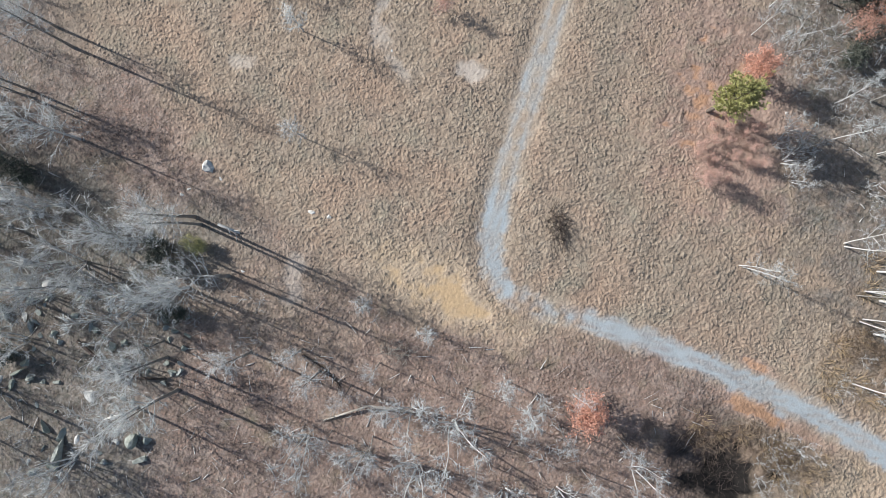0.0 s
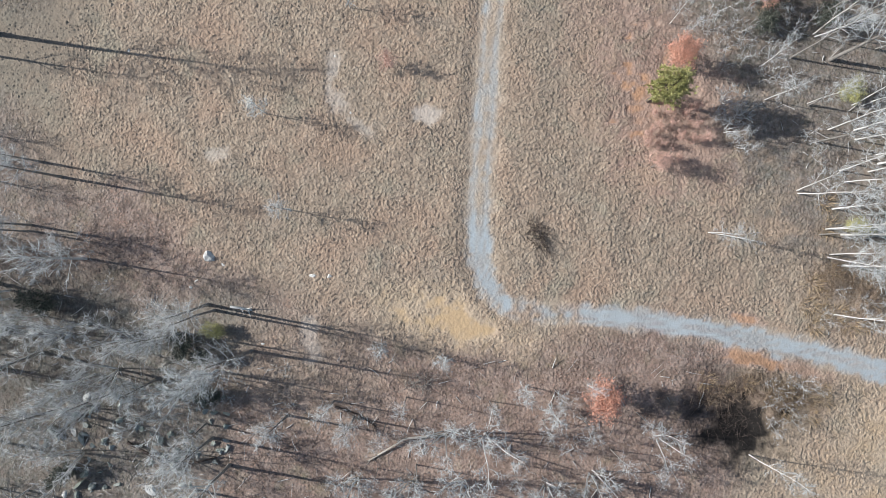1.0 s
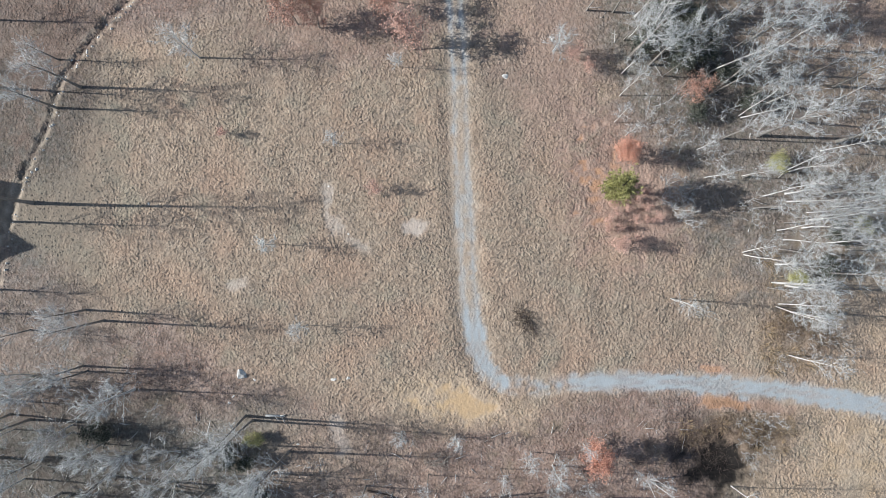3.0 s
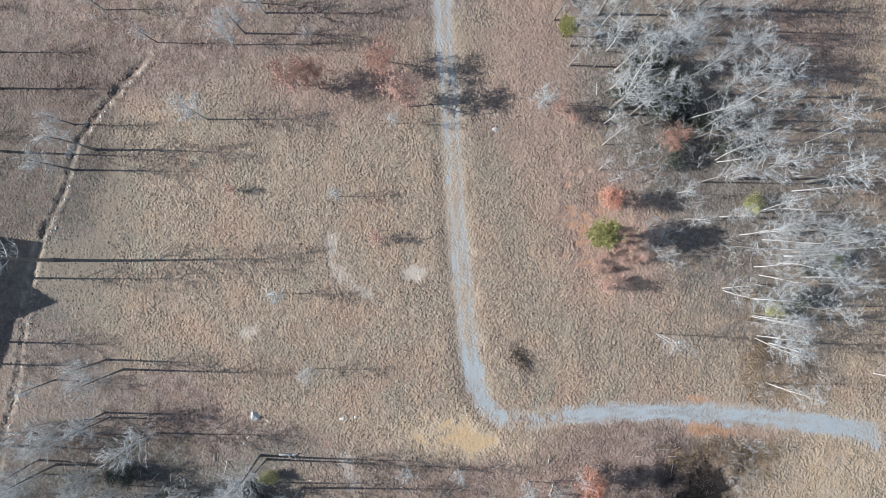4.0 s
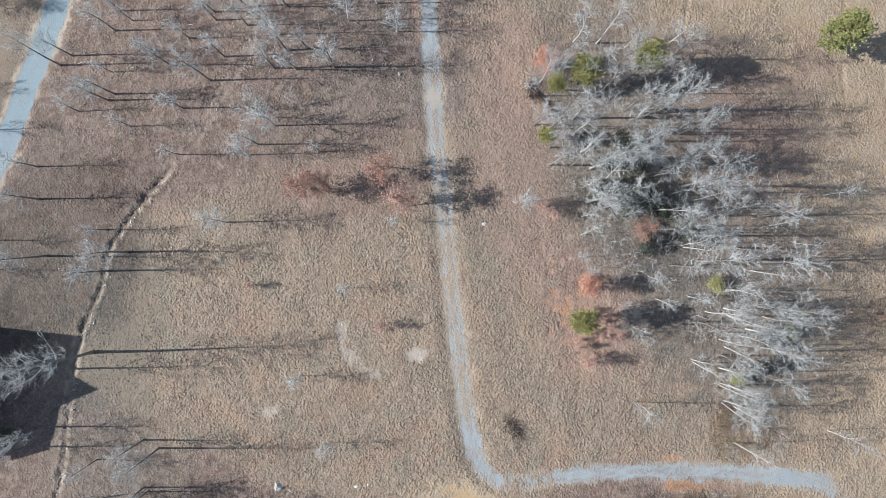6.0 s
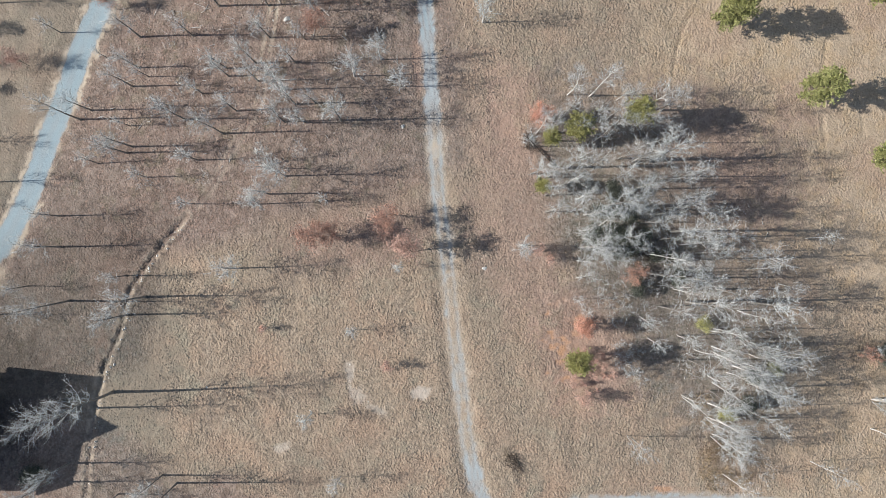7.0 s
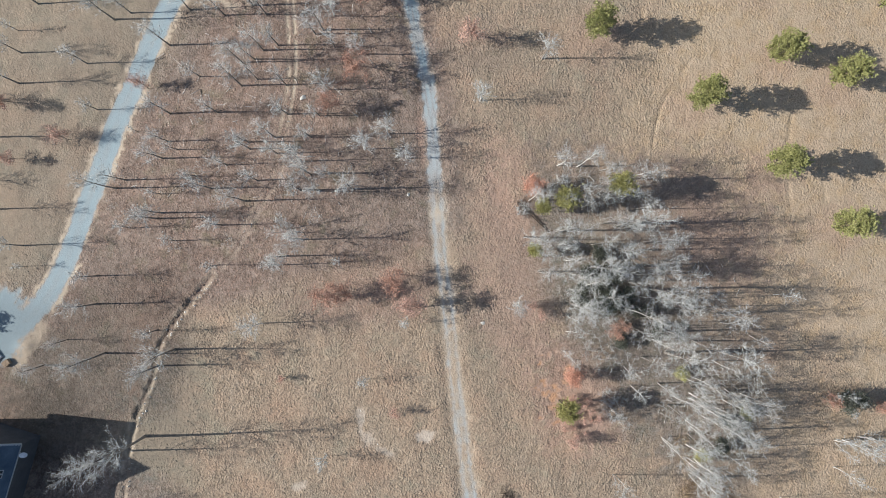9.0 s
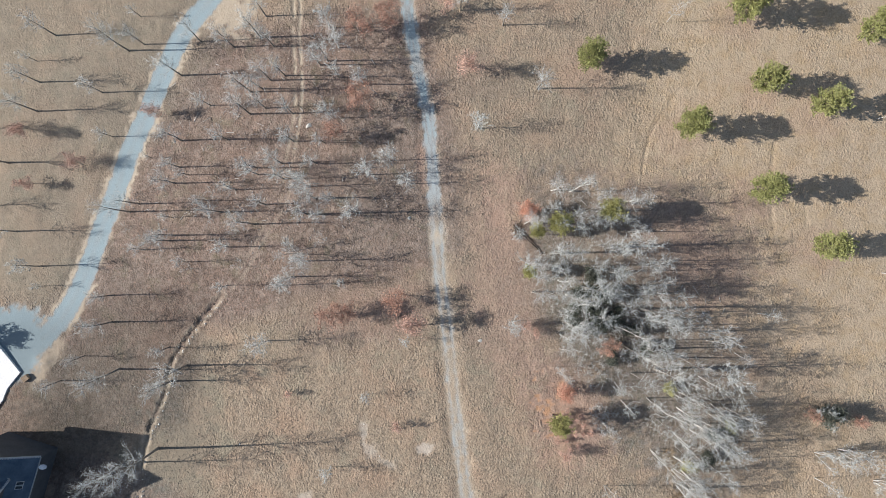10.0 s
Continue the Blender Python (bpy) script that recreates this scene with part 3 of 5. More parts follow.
def at_fraction(pts, f):
    k = min(int(f * (len(pts) - 1)), len(pts) - 2)
    return pts[k].lerp(pts[k + 1], f * (len(pts) - 1) - k), (pts[k + 1] - pts[k]).normalized()


def outward(rng, way, angle):
    """A direction that leaves way at about that angle, in degrees."""
    side = way.cross(Vector((rng.gauss(0, 1), rng.gauss(0, 1), rng.gauss(0, 1)))).normalized()
    a = radians(angle)
    return way * math.cos(a) + side * math.sin(a)


def skeleton_of(rng, h, girth, stems, limbs, reach, bole, lean, wob, splay):
    """Stems and limbs of a leafless tree: lists of (points, radii)."""
    trunk, arms = [], []
    turn0 = rng.uniform(0, 6.28)
    for s in range(stems):
        a = turn0 + 2 * math.pi * s / max(stems, 1) + rng.uniform(-0.5, 0.5)
        tip = (splay if stems > 1 else 0.0) + lean
        way = Vector((math.cos(a) * tip, math.sin(a) * tip, 1)).normalized()
        hs = h * (1 if s == 0 else rng.uniform(0.75, 1.0))
        pts = wander(rng, Vector((0.12 * math.cos(a) * (stems > 1), 0.12 * math.sin(a) * (stems > 1), -0.25)), way, hs, 10, wob, 0.02)
        g = girth * (1 if stems == 1 else 0.75)
        radii = [g * (1.35 if k == 0 else 1) * (1 - 0.95 * (k / 10) ** 1.15) for k in range(11)]
        trunk.append((pts, radii))
        for k in range(limbs):
            f = bole + (0.97 - bole) * (k + rng.random()) / limbs
            p, d = at_fraction(pts, f)
            a = turn0 + 2.4 * k + rng.uniform(-0.6, 0.6)
            out = (d * rng.uniform(0.6, 1.15) + Vector((math.cos(a), math.sin(a), 0))).normalized()
            ln = reach * h * (0.35 + 0.65 * math.sin(math.pi * (0.25 + 0.72 * (f - bole) / (1 - bole)))) * rng.uniform(0.7, 1.15)
            r = g * (1 - 0.93 * f) * rng.uniform(0.26, 0.4) + 0.008
            lp = wander(rng, p, out, ln, 4, 0.10, 0.09)
            arms.append((lp, [r * (1 - 0.85 * j / 4) for j in range(5)]))
    return trunk, arms


def bare_tree(name, seed, h, girth, stems, limbs, reach, bole, sprays, twigs, bark, twig, label, lean=0.03, wob=0.012, splay=0.22, thick=1.0, pale_limbs=False):
    rng = random.Random(seed)
    trunk, arms = skeleton_of(rng, h, girth, stems, limbs, reach, bole, lean, wob, splay)
    top = new(name)
    tv, tf, cv, cf = [], [], [], []
    for pts, radii in trunk:
        tube(tv, tf, pts, radii, 7)
    for k, (pts, radii) in enumerate(arms):
        if pale_limbs and k % 2 == 0:
            tube(tv, tf, pts, [1.5 * r for r in radii], 4)
        else:
            tube(cv, cf, pts, radii, 3)
    carriers = arms + [(pts[6:], radii[6:]) for pts, radii in trunk]
    for pts, radii in carriers:
        ln = (pts[0] - pts[-1]).length
        for k in range(sprays):
            f = 0.15 + 0.85 * (k + rng.random()) / sprays
            p, d = at_fraction(pts, f)
            r = max(0.008, min(0.016, 0.5 * radii[0] * (1 - 0.8 * f))) * thick
            sp = wander(rng, p, outward(rng, d, rng.uniform(25, 55)), ln * rng.uniform(0.3, 0.55) * (1.1 - 0.4 * f), 2, 0.14, 0.12)
            tube(cv, cf, sp, [r, 0.009 * thick, 0.0], 3)
            for _ in range(twigs):
                q, e = at_fraction(sp, rng.uniform(0.1, 1.0))
                tip = q + outward(rng, e, rng.uniform(15, 55)) * rng.uniform(0.35, 1.0) * (0.42 + 0.045 * h)
                tube(cv, cf, [q, tip], [0.0075 * thick, 0.0], 3)
    part("trunk", mesh_of("trunk", tv, tf, bark), top)
    part("crown", mesh_of("crown", cv, cf, twig), top, "bare grey twigs")
    return tagged(top, label, "tree")


def leaf_quads(rng, verts, faces, p, size, tilt=1.0):
    """One leaf, bent along its middle."""
    a = Vector((rng.gauss(0, 1), rng.gauss(0, 1), rng.gauss(0, tilt))).normalized()
    b_ = a.cross(Vector((rng.gauss(0, 1), rng.gauss(0, 1), rng.gauss(0, 1)))).normalized()
    n = a.cross(b_)
    i = len(verts)
    verts += [tuple(p - a * size * 0.6), tuple(p + b_ * size * 0.32 + n * size * 0.12), tuple(p + a * size * 0.6), tuple(p - b_ * size * 0.32 + n * size * 0.12)]
    faces += [(i, i + 1, i + 2), (i, i + 2, i + 3)]


def leafy_tree(name, seed, h, girth, limbs, reach, bole, sprays, leaves, size, foliage, label, bark=None, stems=1):
    rng = random.Random(seed)
    trunk, arms = skeleton_of(rng, h, girth, stems, limbs, reach, bole, 0.05, 0.06, 0.3)
    top = new(name)
    tv, tf, cv, cf, lv, lf = [], [], [], [], [], []
    for pts, radii in trunk:
        tube(tv, tf, pts, radii, 6)
    for pts, radii in arms:
        tube(cv, cf, pts, radii, 4)
    for pts, radii in arms + [(p[3:], r[3:]) for p, r in trunk]:
        ln = (pts[0] - pts[-1]).length
        for _ in range(sprays):
            p, d = at_fraction(pts, rng.uniform(0.2, 1.0))
            sp = wander(rng, p, outward(rng, d, rng.uniform(30, 75)), ln * rng.uniform(0.25, 0.6), 2, 0.2)
            tube(cv, cf, sp, [0.02, 0.012, 0.008], 3)
            for _ in range(leaves):
                q, e = at_fraction(sp, rng.uniform(0.1, 1.0))
                q = q + Vector((rng.gauss(0, 0.22), rng.gauss(0, 0.22), rng.gauss(0, 0.16)))
                leaf_quads(rng, lv, lf, q, size * rng.uniform(0.7, 1.3))
    part("trunk", mesh_of("trunk", tv, tf, bark or BARK), top)
    part("branchwork", mesh_of("branchwork", cv, cf, bark or BARK), top)
    part("crown", mesh_of("crown", lv, lf, foliage, True), top, "loose leaves with gaps between")
    return tagged(top, label, "tree")


def pine_tree(name, seed, h, radius, label, needles, low=0.26):
    rng = random.Random(seed)
    top = new(name)
    tv, tf, cv, cf, lv, lf = [], [], [], [], [], []
    pts = wander(rng, Vector((0, 0, -0.2)), Vector((0, 0, 1)), h, 8, 0.02)
    tube(tv, tf, pts, [0.19 * (1 - 0.95 * k / 8) + 0.005 for k in range(9)], 8)
    z, turn = low, rng.uniform(0, 6)
    while z < 0.97:
        n = rng.randint(5, 7)
        p, _ = at_fraction(pts, z)
        k = (z - low) / (0.97 - low)
        ln0 = radius * (0.72 + 0.5 * k if k < 0.45 else 0.94 * (1 - ((k - 0.45) / 0.62) ** 2.2) + 0.03)
        for j in range(n):
            a = turn + 2 * math.pi * j / n + rng.uniform(-0.35, 0.35)
            way = Vector((math.cos(a), math.sin(a), 0.25 + 0.5 * k))
            ln = max(0.35, ln0 * rng.uniform(0.6, 1.12))
            bp = wander(rng, p, way, ln, 3, 0.10, 0.06)
            tube(cv, cf, bp, [0.05 * (1 - 0.6 * k), 0.035, 0.022, 0.012], 4)
            for _ in range(int(6 + 9 * ln)):
                q, e = at_fraction(bp, rng.uniform(0.3, 1.0) ** 0.7)
                q = q + Vector((rng.gauss(0, 0.24), rng.gauss(0, 0.24), rng.gauss(0.06, 0.16)))
                spread_way = (q - p).normalized() * 0.5 + Vector((0, 0, 0.8))
                s = rng.uniform(0.2, 0.34)
                for _ in range(11):
                    d = (spread_way + Vector((rng.gauss(0, 0.75), rng.gauss(0, 0.75), rng.gauss(0, 0.55)))).normalized()
                    w = d.cross(Vector((rng.gauss(0, 1), rng.gauss(0, 1), rng.gauss(0, 1)))).normalized() * 0.046
                    i = len(lv)
                    lv += [tuple(q - w), tuple(q + w), tuple(q + d * s)]
                    lf.append((i, i + 1, i + 2))
        z += rng.uniform(0.05, 0.07)
        turn += 0.7
    part("trunk", mesh_of("trunk", tv, tf, PINE_BARK), top)
    part("branchwork", mesh_of("branchwork", cv, cf, PINE_BARK), top)
    part("crown", mesh_of("crown", lv, lf, needles, True), top, "dense needle tufts")
    return tagged(top, label, "pine tree")


class Kind:
    """A few differing models of one kind of thing, planted again and again."""

    def __init__(self, makers, group):
        self.makers, self.group, self.made, self.count = makers, group, {}, 0

    def plant(self, x, y, h, turn=None, label="", dz=0.0):
        i = self.count % len(self.makers)
        self.count += 1
        maker, own = self.makers[i]
        s = h / own
        rng = random.Random(int(1000 * x) * 7 + int(1000 * y) * 13 + i)
        a = rng.uniform(0, 2 * math.pi) if turn is None else radians(turn)
        m = Matrix.LocRotScale((x, y, gz(x, y) + dz), Euler((0, 0, a)), (s * rng.uniform(0.94, 1.06), s * rng.uniform(0.94, 1.06), s))
        if i not in self.made:
            ob = self.made[i] = maker()
            ob.matrix_basis = m
        else:
            old = self.made[i]
            ob = copy_thing(old, m @ Matrix.Diagonal((*[1 / v for v in old.scale], 1)))
        tagged(ob, label, group=self.group)
        return ob


def variants(fn, seeds, own, **kw):
    return [((lambda s=s: fn(seed=s, h=own, **kw)), own) for s in seeds]

# ---- trees ----
wood_tree = Kind(variants(bare_tree, (11, 12, 13, 14, 15), 8.0, name="bare_tree", girth=0.14, stems=1, limbs=16, reach=0.29, bole=0.4,
                          sprays=6, twigs=7, bark=BARK, twig=TWIG, label="leafless grey-brown tree with a fine twiggy crown, in leaf litter", thick=1.25), "bare trees in the wood")
tall_tree = Kind(variants(bare_tree, (31, 32, 33), 12.0, name="bare_tree", girth=0.16, stems=1, limbs=18, reach=0.25, bole=0.4,
                          sprays=7, twigs=6, bark=BARK, twig=TWIG, label="tall leafless tree with a dark trunk and long limbs", wob=0.016, thick=1.2), "tall bare trees")
birch_tree = Kind(variants(bare_tree, (51, 52, 53, 54, 55), 11.0, name="birch_tree", girth=0.072, stems=1, limbs=15, reach=0.19, bole=0.34,
                           sprays=5, twigs=7, bark=BIRCH, twig=TWIG, label="slender leafless birch with a pale white trunk", lean=0.04, wob=0.026, pale_limbs=True), "birches in the grove")
birch_clump = Kind(variants(bare_tree, (71, 72, 73), 11.0, name="birch_tree", girth=0.088, stems=2, limbs=11, reach=0.19, bole=0.32,
                            sprays=5, twigs=6, bark=BIRCH, twig=TWIG, label="leafless birch with forked white stems at the grove edge", wob=0.028, splay=0.08, pale_limbs=True), "birches in the grove")
grey_tree = Kind(variants(bare_tree, (91, 92, 93, 94), 7.2, name="bare_tree", girth=0.10, stems=1, limbs=19, reach=0.33, bole=0.24,
                          sprays=7, twigs=7, bark=ASH, twig=TWIG, label="leafless pale grey tree with a spreading twiggy crown", thick=1.3), "grey bare trees")
forked_tree = Kind(variants(bare_tree, (96, 97, 98), 7.0, name="bare_tree", girth=0.085, stems=4, limbs=7, reach=0.24, bole=0.25,
                            sprays=5, twigs=6, bark=ASH, twig=TWIG, label="leafless pale tree forking low into several spreading stems", splay=0.3, wob=0.05, thick=1.45), "forked bare trees")
slender_tree = Kind(variants(bare_tree, (81, 82, 83, 84), 10.0, name="bare_tree", girth=0.085, stems=1, limbs=13, reach=0.17, bole=0.45,
                             sprays=5, twigs=6, bark=BARK, twig=TWIG, label="slender leafless grey tree with a narrow crown", lean=0.04, wob=0.016), "slender bare trees")
sapling = Kind(variants(bare_tree, (111, 112, 113), 4.5, name="sapling", girth=0.05, stems=1, limbs=14, reach=0.28, bole=0.22,
                        sprays=5, twigs=7, bark=TWIG, twig=TWIG, label="thin leafless sapling with pale twigs, standing in grass"), "saplings")
russet_tree = Kind(variants(leafy_tree, (131, 132, 133), 6.0, name="oak_tree", girth=0.09, limbs=14, reach=0.56, bole=0.22, sprays=8, leaves=24, size=0.15,
                            foliage=RUSSET, label="small oak holding dry russet leaves"), "russet oaks")
orange_tree = Kind(variants(leafy_tree, (141, 142), 5.0, name="beech_tree", girth=0.07, limbs=13, reach=0.42, bole=0.12, sprays=8, leaves=42, size=0.125,
                            foliage=ORANGE, label="young beech holding bright orange leaves"), "orange beeches")
blush_tree = Kind(variants(leafy_tree, (151, 152, 153), 5.0, name="oak_tree", girth=0.07, limbs=13, reach=0.46, bole=0.18, sprays=8, leaves=20, size=0.13,
                           foliage=BLUSH, label="small oak with faded pinkish-brown leaves"), "faded oaks")
olive_shrub = Kind(variants(leafy_tree, (161, 162), 3.5, name="shrub", girth=0.05, limbs=14, reach=0.5, bole=0.08, sprays=8, leaves=36, size=0.085,
                            foliage=OLIVE, label="rounded olive-green shrub at the edge of the trees", stems=2), "olive shrubs")
evergreen = Kind(variants(leafy_tree, (165, 166), 3.5, name="evergreen_shrub", girth=0.05, limbs=12, reach=0.5, bole=0.08, sprays=6, leaves=16, size=0.18,
                          foliage=EVERGREEN, label="dark evergreen shrub under leafless trees", stems=2), "evergreen shrubs")
thicket = Kind(variants(bare_tree, (171, 172, 173), 2.6, name="bare_bush", girth=0.025, stems=3, limbs=5, reach=0.42, bole=0.08,
                        sprays=3, twigs=4, bark=TWIG_DARK, twig=TWIG_DARK, label="leafless grey bush of thin stems in leaf litter", splay=0.45, thick=0.9), "bare bushes")
young_pine = Kind([((lambda s=s: pine_tree("pine_tree", s, 7.5, 2.0, "slim olive-green pine at the edge of the birches", OLIVE, 0.48)), 7.5) for s in (185, 186)], "olive pines at the grove")
pine = Kind([((lambda s=s: pine_tree("pine_tree", s, 7.6, 2.6, "rounded yellow-green pine standing in dry grass", NEEDLE)), 7.6) for s in (181, 182, 183)], "pines in the meadow")

# west of the driveway
for x, y, h in [(-52.8, 86.0, 7.2), (-39.1, 86.6, 4), (-39.2, 82.2, 6.4), (-56.4, 82.6, 4), (-56.5, 79.3, 7.2), (-57.6, 74.9, 8), (-46.9, 76.0, 6.4),
                (-46.4, 69.0, 4.8), (-63.6, 67.8, 8.8), (-60.8, 51.0, 7.2), (-60.8, 47.9, 3.2), (-64, 57, 7.2), (-69, 74, 8), (-70, 62, 7.2)]:
    wood_tree.plant(x, y, h)
tall_tree.plant(-41.8, 81.7, 10.5)
for x, y, h in [(-59.6, 72.5, 4.3), (-51.4, 65.3, 3.9), (-59.9, 63.9, 3.5), (-38.3, 70.7, 3.9)]:
    blush_tree.plant(x, y, h)
# between the driveway and the lane
for x, y, h in [(-30.4, 81.1, 7.2), (-34.2, 76.5, 8), (-20.7, 73.5, 8), (-21.2, 80.2, 8.8), (-19.4, 78.5, 7.2), (-22.2, 72.4, 7.2), (-22.2, 69.4, 6.4), (-35.8, 66.6, 8),
                (-28.8, 65.6, 6.4), (-40.8, 64.7, 3.2), (-21.0, 60.6, 7.2), (-35.5, 61.2, 4.8), (-37.9, 60.3, 7.2), (-24.9, 59.5, 6.4), (-28.7, 57.8, 5.6), (-33.4, 56.9, 4.8)]:
    wood_tree.plant(x, y, h)
for x, y, h in [(-39.2, 55.2, 4), (-24.6, 54.8, 6.4), (-39.2, 52.4, 7.2), (-30.8, 49.2, 6.4), (-44.1, 50.9, 4.8), (-37.8, 48.0, 4.8), (-32.1, 43.5, 4.8), (-50.5, 44.8, 6.4),
                (-51.0, 40.7, 8), (-56.2, 36.2, 4.8), (-42.8, 35.5, 5.6), (-40.6, 32.3, 9.6), (-43.3, 30.3, 8), (-22.0, 43.2, 7.2), (-14.4, 41.1, 4), (-60.4, 33.0, 5.6)]:
    wood_tree.plant(x, y, h)
for x, y, h in [(-24.7, 68.9, 10.4), (-45.6, 57.1, 10.4), (-26.8, 52.1, 9.6), (-51.0, 33.4, 11.2), (-46.9, 20.4, 16), (-52.1, 19.0, 12)]:
    tall_tree.plant(x, y, h)
# pale crowns by the lane
for x, y, h in [(-4.6, 58.4, 7.2), (-8.4, 56.8, 7.2), (-2.6, 54.5, 6.4), (-17.7, 56.5, 8.8), (-19.5, 45.2, 8), (-23.5, 42.1, 6.4), (-27.4, 34.1, 7.2), (9.4, 61.1, 6.4),
                (-12.2, 66.2, 7.2), (-9.6, 76.7, 7.2), (-10.4, 79.9, 7.2)]:
    grey_tree.plant(x, y, h)
for x, y, h in [(-11.6, 75.0, 8), (-10.3, 72.2, 6.4), (-11.0, 51.3, 8.8), (-15.8, 51.8, 7.2), (-16.7, 54.4, 8), (19.3, 65.7, 8), (9.7, 79.3, 7.2),
                (15.7, 76.1, 6.4), (-7.0, 70.6, 7.2), (-18.7, 63.7, 7.2), (-15.8, 59.8, 6.4)]:
    wood_tree.plant(x, y, h)
for x, y, h in [(-5.7, 78.7, 5.5), (-7.3, 68.9, 6), (-11.6, 63.9, 4.8), (-16.6, 36.6, 5.6), (-14.4, 36.0, 4.6), (-6.8, 38.1, 5.2), (-1.3, 79.1, 5.5)]:
    russet_tree.plant(x, y, h)
for x, y, h in [(9.6, 70.7, 5.4), (7.5, 79.6, 3.9), (-4.6, 32.7, 6.2), (14.3, 10.0, 3.2), (-10.1, 18.4, 2.5), (-25.6, 26.0, 1.9)]:
    blush_tree.plant(x, y, h)
for x, y, h in [(-6.4, 31.1, 4.1), (9.9, 31.3, 6.6), (-13.7, 23.7, 4.1), (-21.0, 13.7, 4.9), (-18.4, 4.9, 4.9)]:
    sapling.plant(x, y, h)
# south-west
for x, y, h in [(-54.3, 11.9, 8), (-42.0, 8.5, 7.2), (-48.2, 6.9, 5.6), (-42.8, 2.6, 7.2), (-42.4, 2.0, 6.4), (-57.8, 0.5, 9.6), (-57.4, 9.8, 8), (-51.2, -1.9, 7.2),
                (-17.9, -13.9, 7.2), (-23.1, -18.7, 9.6), (-11.8, -13.8, 6.4), (-13.7, -12.4, 5.6), (-25.4, -15.0, 5.6), (-30.2, -11.2, 7.2), (-34.6, -12.8, 7.2)]:
    wood_tree.plant(x, y, h)
for x, y, h in [(-40.2, 7.2, 10.4), (-25.8, -4.1, 11), (-25.1, -4.6, 10), (-21.5, -8.2, 11.2), (-41.1, -9.2, 12), (-38.3, -23.1, 11.2), (-28.2, -6.8, 9.6)]:
    tall_tree.plant(x, y, h)
for x, y, h in [(-3.5, -14.8, 7.2), (0.1, -15.1, 8.8), (-1.6, -19.3, 8), (5.9, -19.2, 7.2), (10.0, -17.9, 8), (-11.4, -19.5, 7.2), (-6.4, -19.5, 6.4), (-37.0, -18.3, 7.2),
                (-25.6, -10.5, 7.2), (-39.1, -14.5, 7.2), (15.8, -14.5, 5.6)]:
    forked_tree.plant(x, y, h)
for x, y, h in [(-9.4, -7.0, 4.1), (-3.9, -8.1, 4.1), (3.7, -10.3, 4.9), (5.9, -11.9, 5.7)]:
    sapling.plant(x, y, h)
orange_tree.plant(10.5, -10.5, 5.2)
birch_tree.plant(9.3, -9.9, 6.5)
birch_tree.plant(24.3, -15.8, 9)
# birches along the eastern grove
for x, y, h in [(27.8, 8.3, 9.7), (30.6, 5.0, 9.7), (30.8, 2.6, 9.7), (28.7, 22.6, 9.7), (40.6, 11.6, 9.7), (19.9, 4.3, 8.1)]:
    birch_clump.plant(x, y, h)
for x, y, h in [(31.5, -2.7, 9.7), (34.2, 10.4, 9.7), (34.9, 12.0, 9.7), (31.6, 10.4, 9.7), (32.1, 9.4, 9.7), (36.6, 8.6, 9.7), (30.4, 14.1, 9.7), (37.5, 12.4, 9.7), (38.0, 13.9, 9.7),
                (40.2, 12.8, 9.7), (36.9, 18.3, 9.7), (43.4, -3.0, 8.1), (43.9, -13.5, 8.1), (23.9, 19.6, 7.3), (24.5, 16.6, 7.4), (28.4, 16.4, 7.3), (33.4, 16.4, 8.9)]:
    birch_tree.plant(x, y, h)
for x, y, h in [(16.8, 28.2, 7.3), (16.4, 25.9, 7.4), (15.6, 23.2, 6.4), (16.6, 21.7, 5.5), (18.6, 34.0, 8.1), (17.9, 32.0, 7.3), (32.5, 16.4, 9.7), (32.9, 13.3, 9.7), (36.1, 11.5, 9.7),
                (33.1, 33.7, 7.3), (47.5, 26.3, 7.3), (43.0, 20.9, 7.3), (39.0, 23.5, 8.1), (54.1, 3.6, 8.9), (58.2, 3.3, 9.7), (52.1, -0.1, 8.1), (25.3, 48.3, 8.1), (68.0, 29.3, 7.4),
                (71.0, 53.1, 7.4), (40.7, 72.7, 7.4)]:
    birch_tree.plant(x, y, h)
for x, y, h in [(19.9, 14.8, 3.8), (20.9, 13.6, 3.8), (20.6, 16.2, 3.2), (21.9, 12.4, 3.4), (22.0, 15.0, 3.8)]:
    forked_tree.plant(x, y, h)


def inside(x, y, poly):
    hit = False
    for (ax, ay), (bx, by) in zip(poly, poly[1:] + poly[:1]):
        if (ay > y) != (by > y) and x < ax + (y - ay) * (bx - ax) / (by - ay):
            hit = not hit
    return hit


def scatter(poly, n, gap, seed):
    """n places in a stretch of ground, at least gap apart."""
    rng, out = random.Random(seed), []
    xs, ys = [p[0] for p in poly], [p[1] for p in poly]
    for _ in range(40 * n):
        x, y = rng.uniform(min(xs), max(xs)), rng.uniform(min(ys), max(ys))
        if inside(x, y, poly) and all(math.hypot(x - a, y - b_) > gap for a, b_ in out):
            out.append((x, y))
            if len(out) == n:
                break
    return out


GROVE = [(13.5, 49), (21.4, 51.1), (30.3, 46.2), (31.6, 38.1), (33.8, 29.8), (30.1, 23.4), (22.5, 25.5), (16.8, 29.5), (13.5, 34.9), (12.2, 43)]
LOWER_GROVE = [(33, 30), (39, 25), (40, 18), (40, 10), (37, 5), (32, 4.5), (29, 11), (26, 20)]
rng = random.Random(5)
for k, (x, y) in enumerate(scatter(GROVE, 54, 1.8, 3)):
    (birch_tree, slender_tree, slender_tree, wood_tree, slender_tree)[k % 5].plant(x, y, rng.uniform(8.5, 12.5))
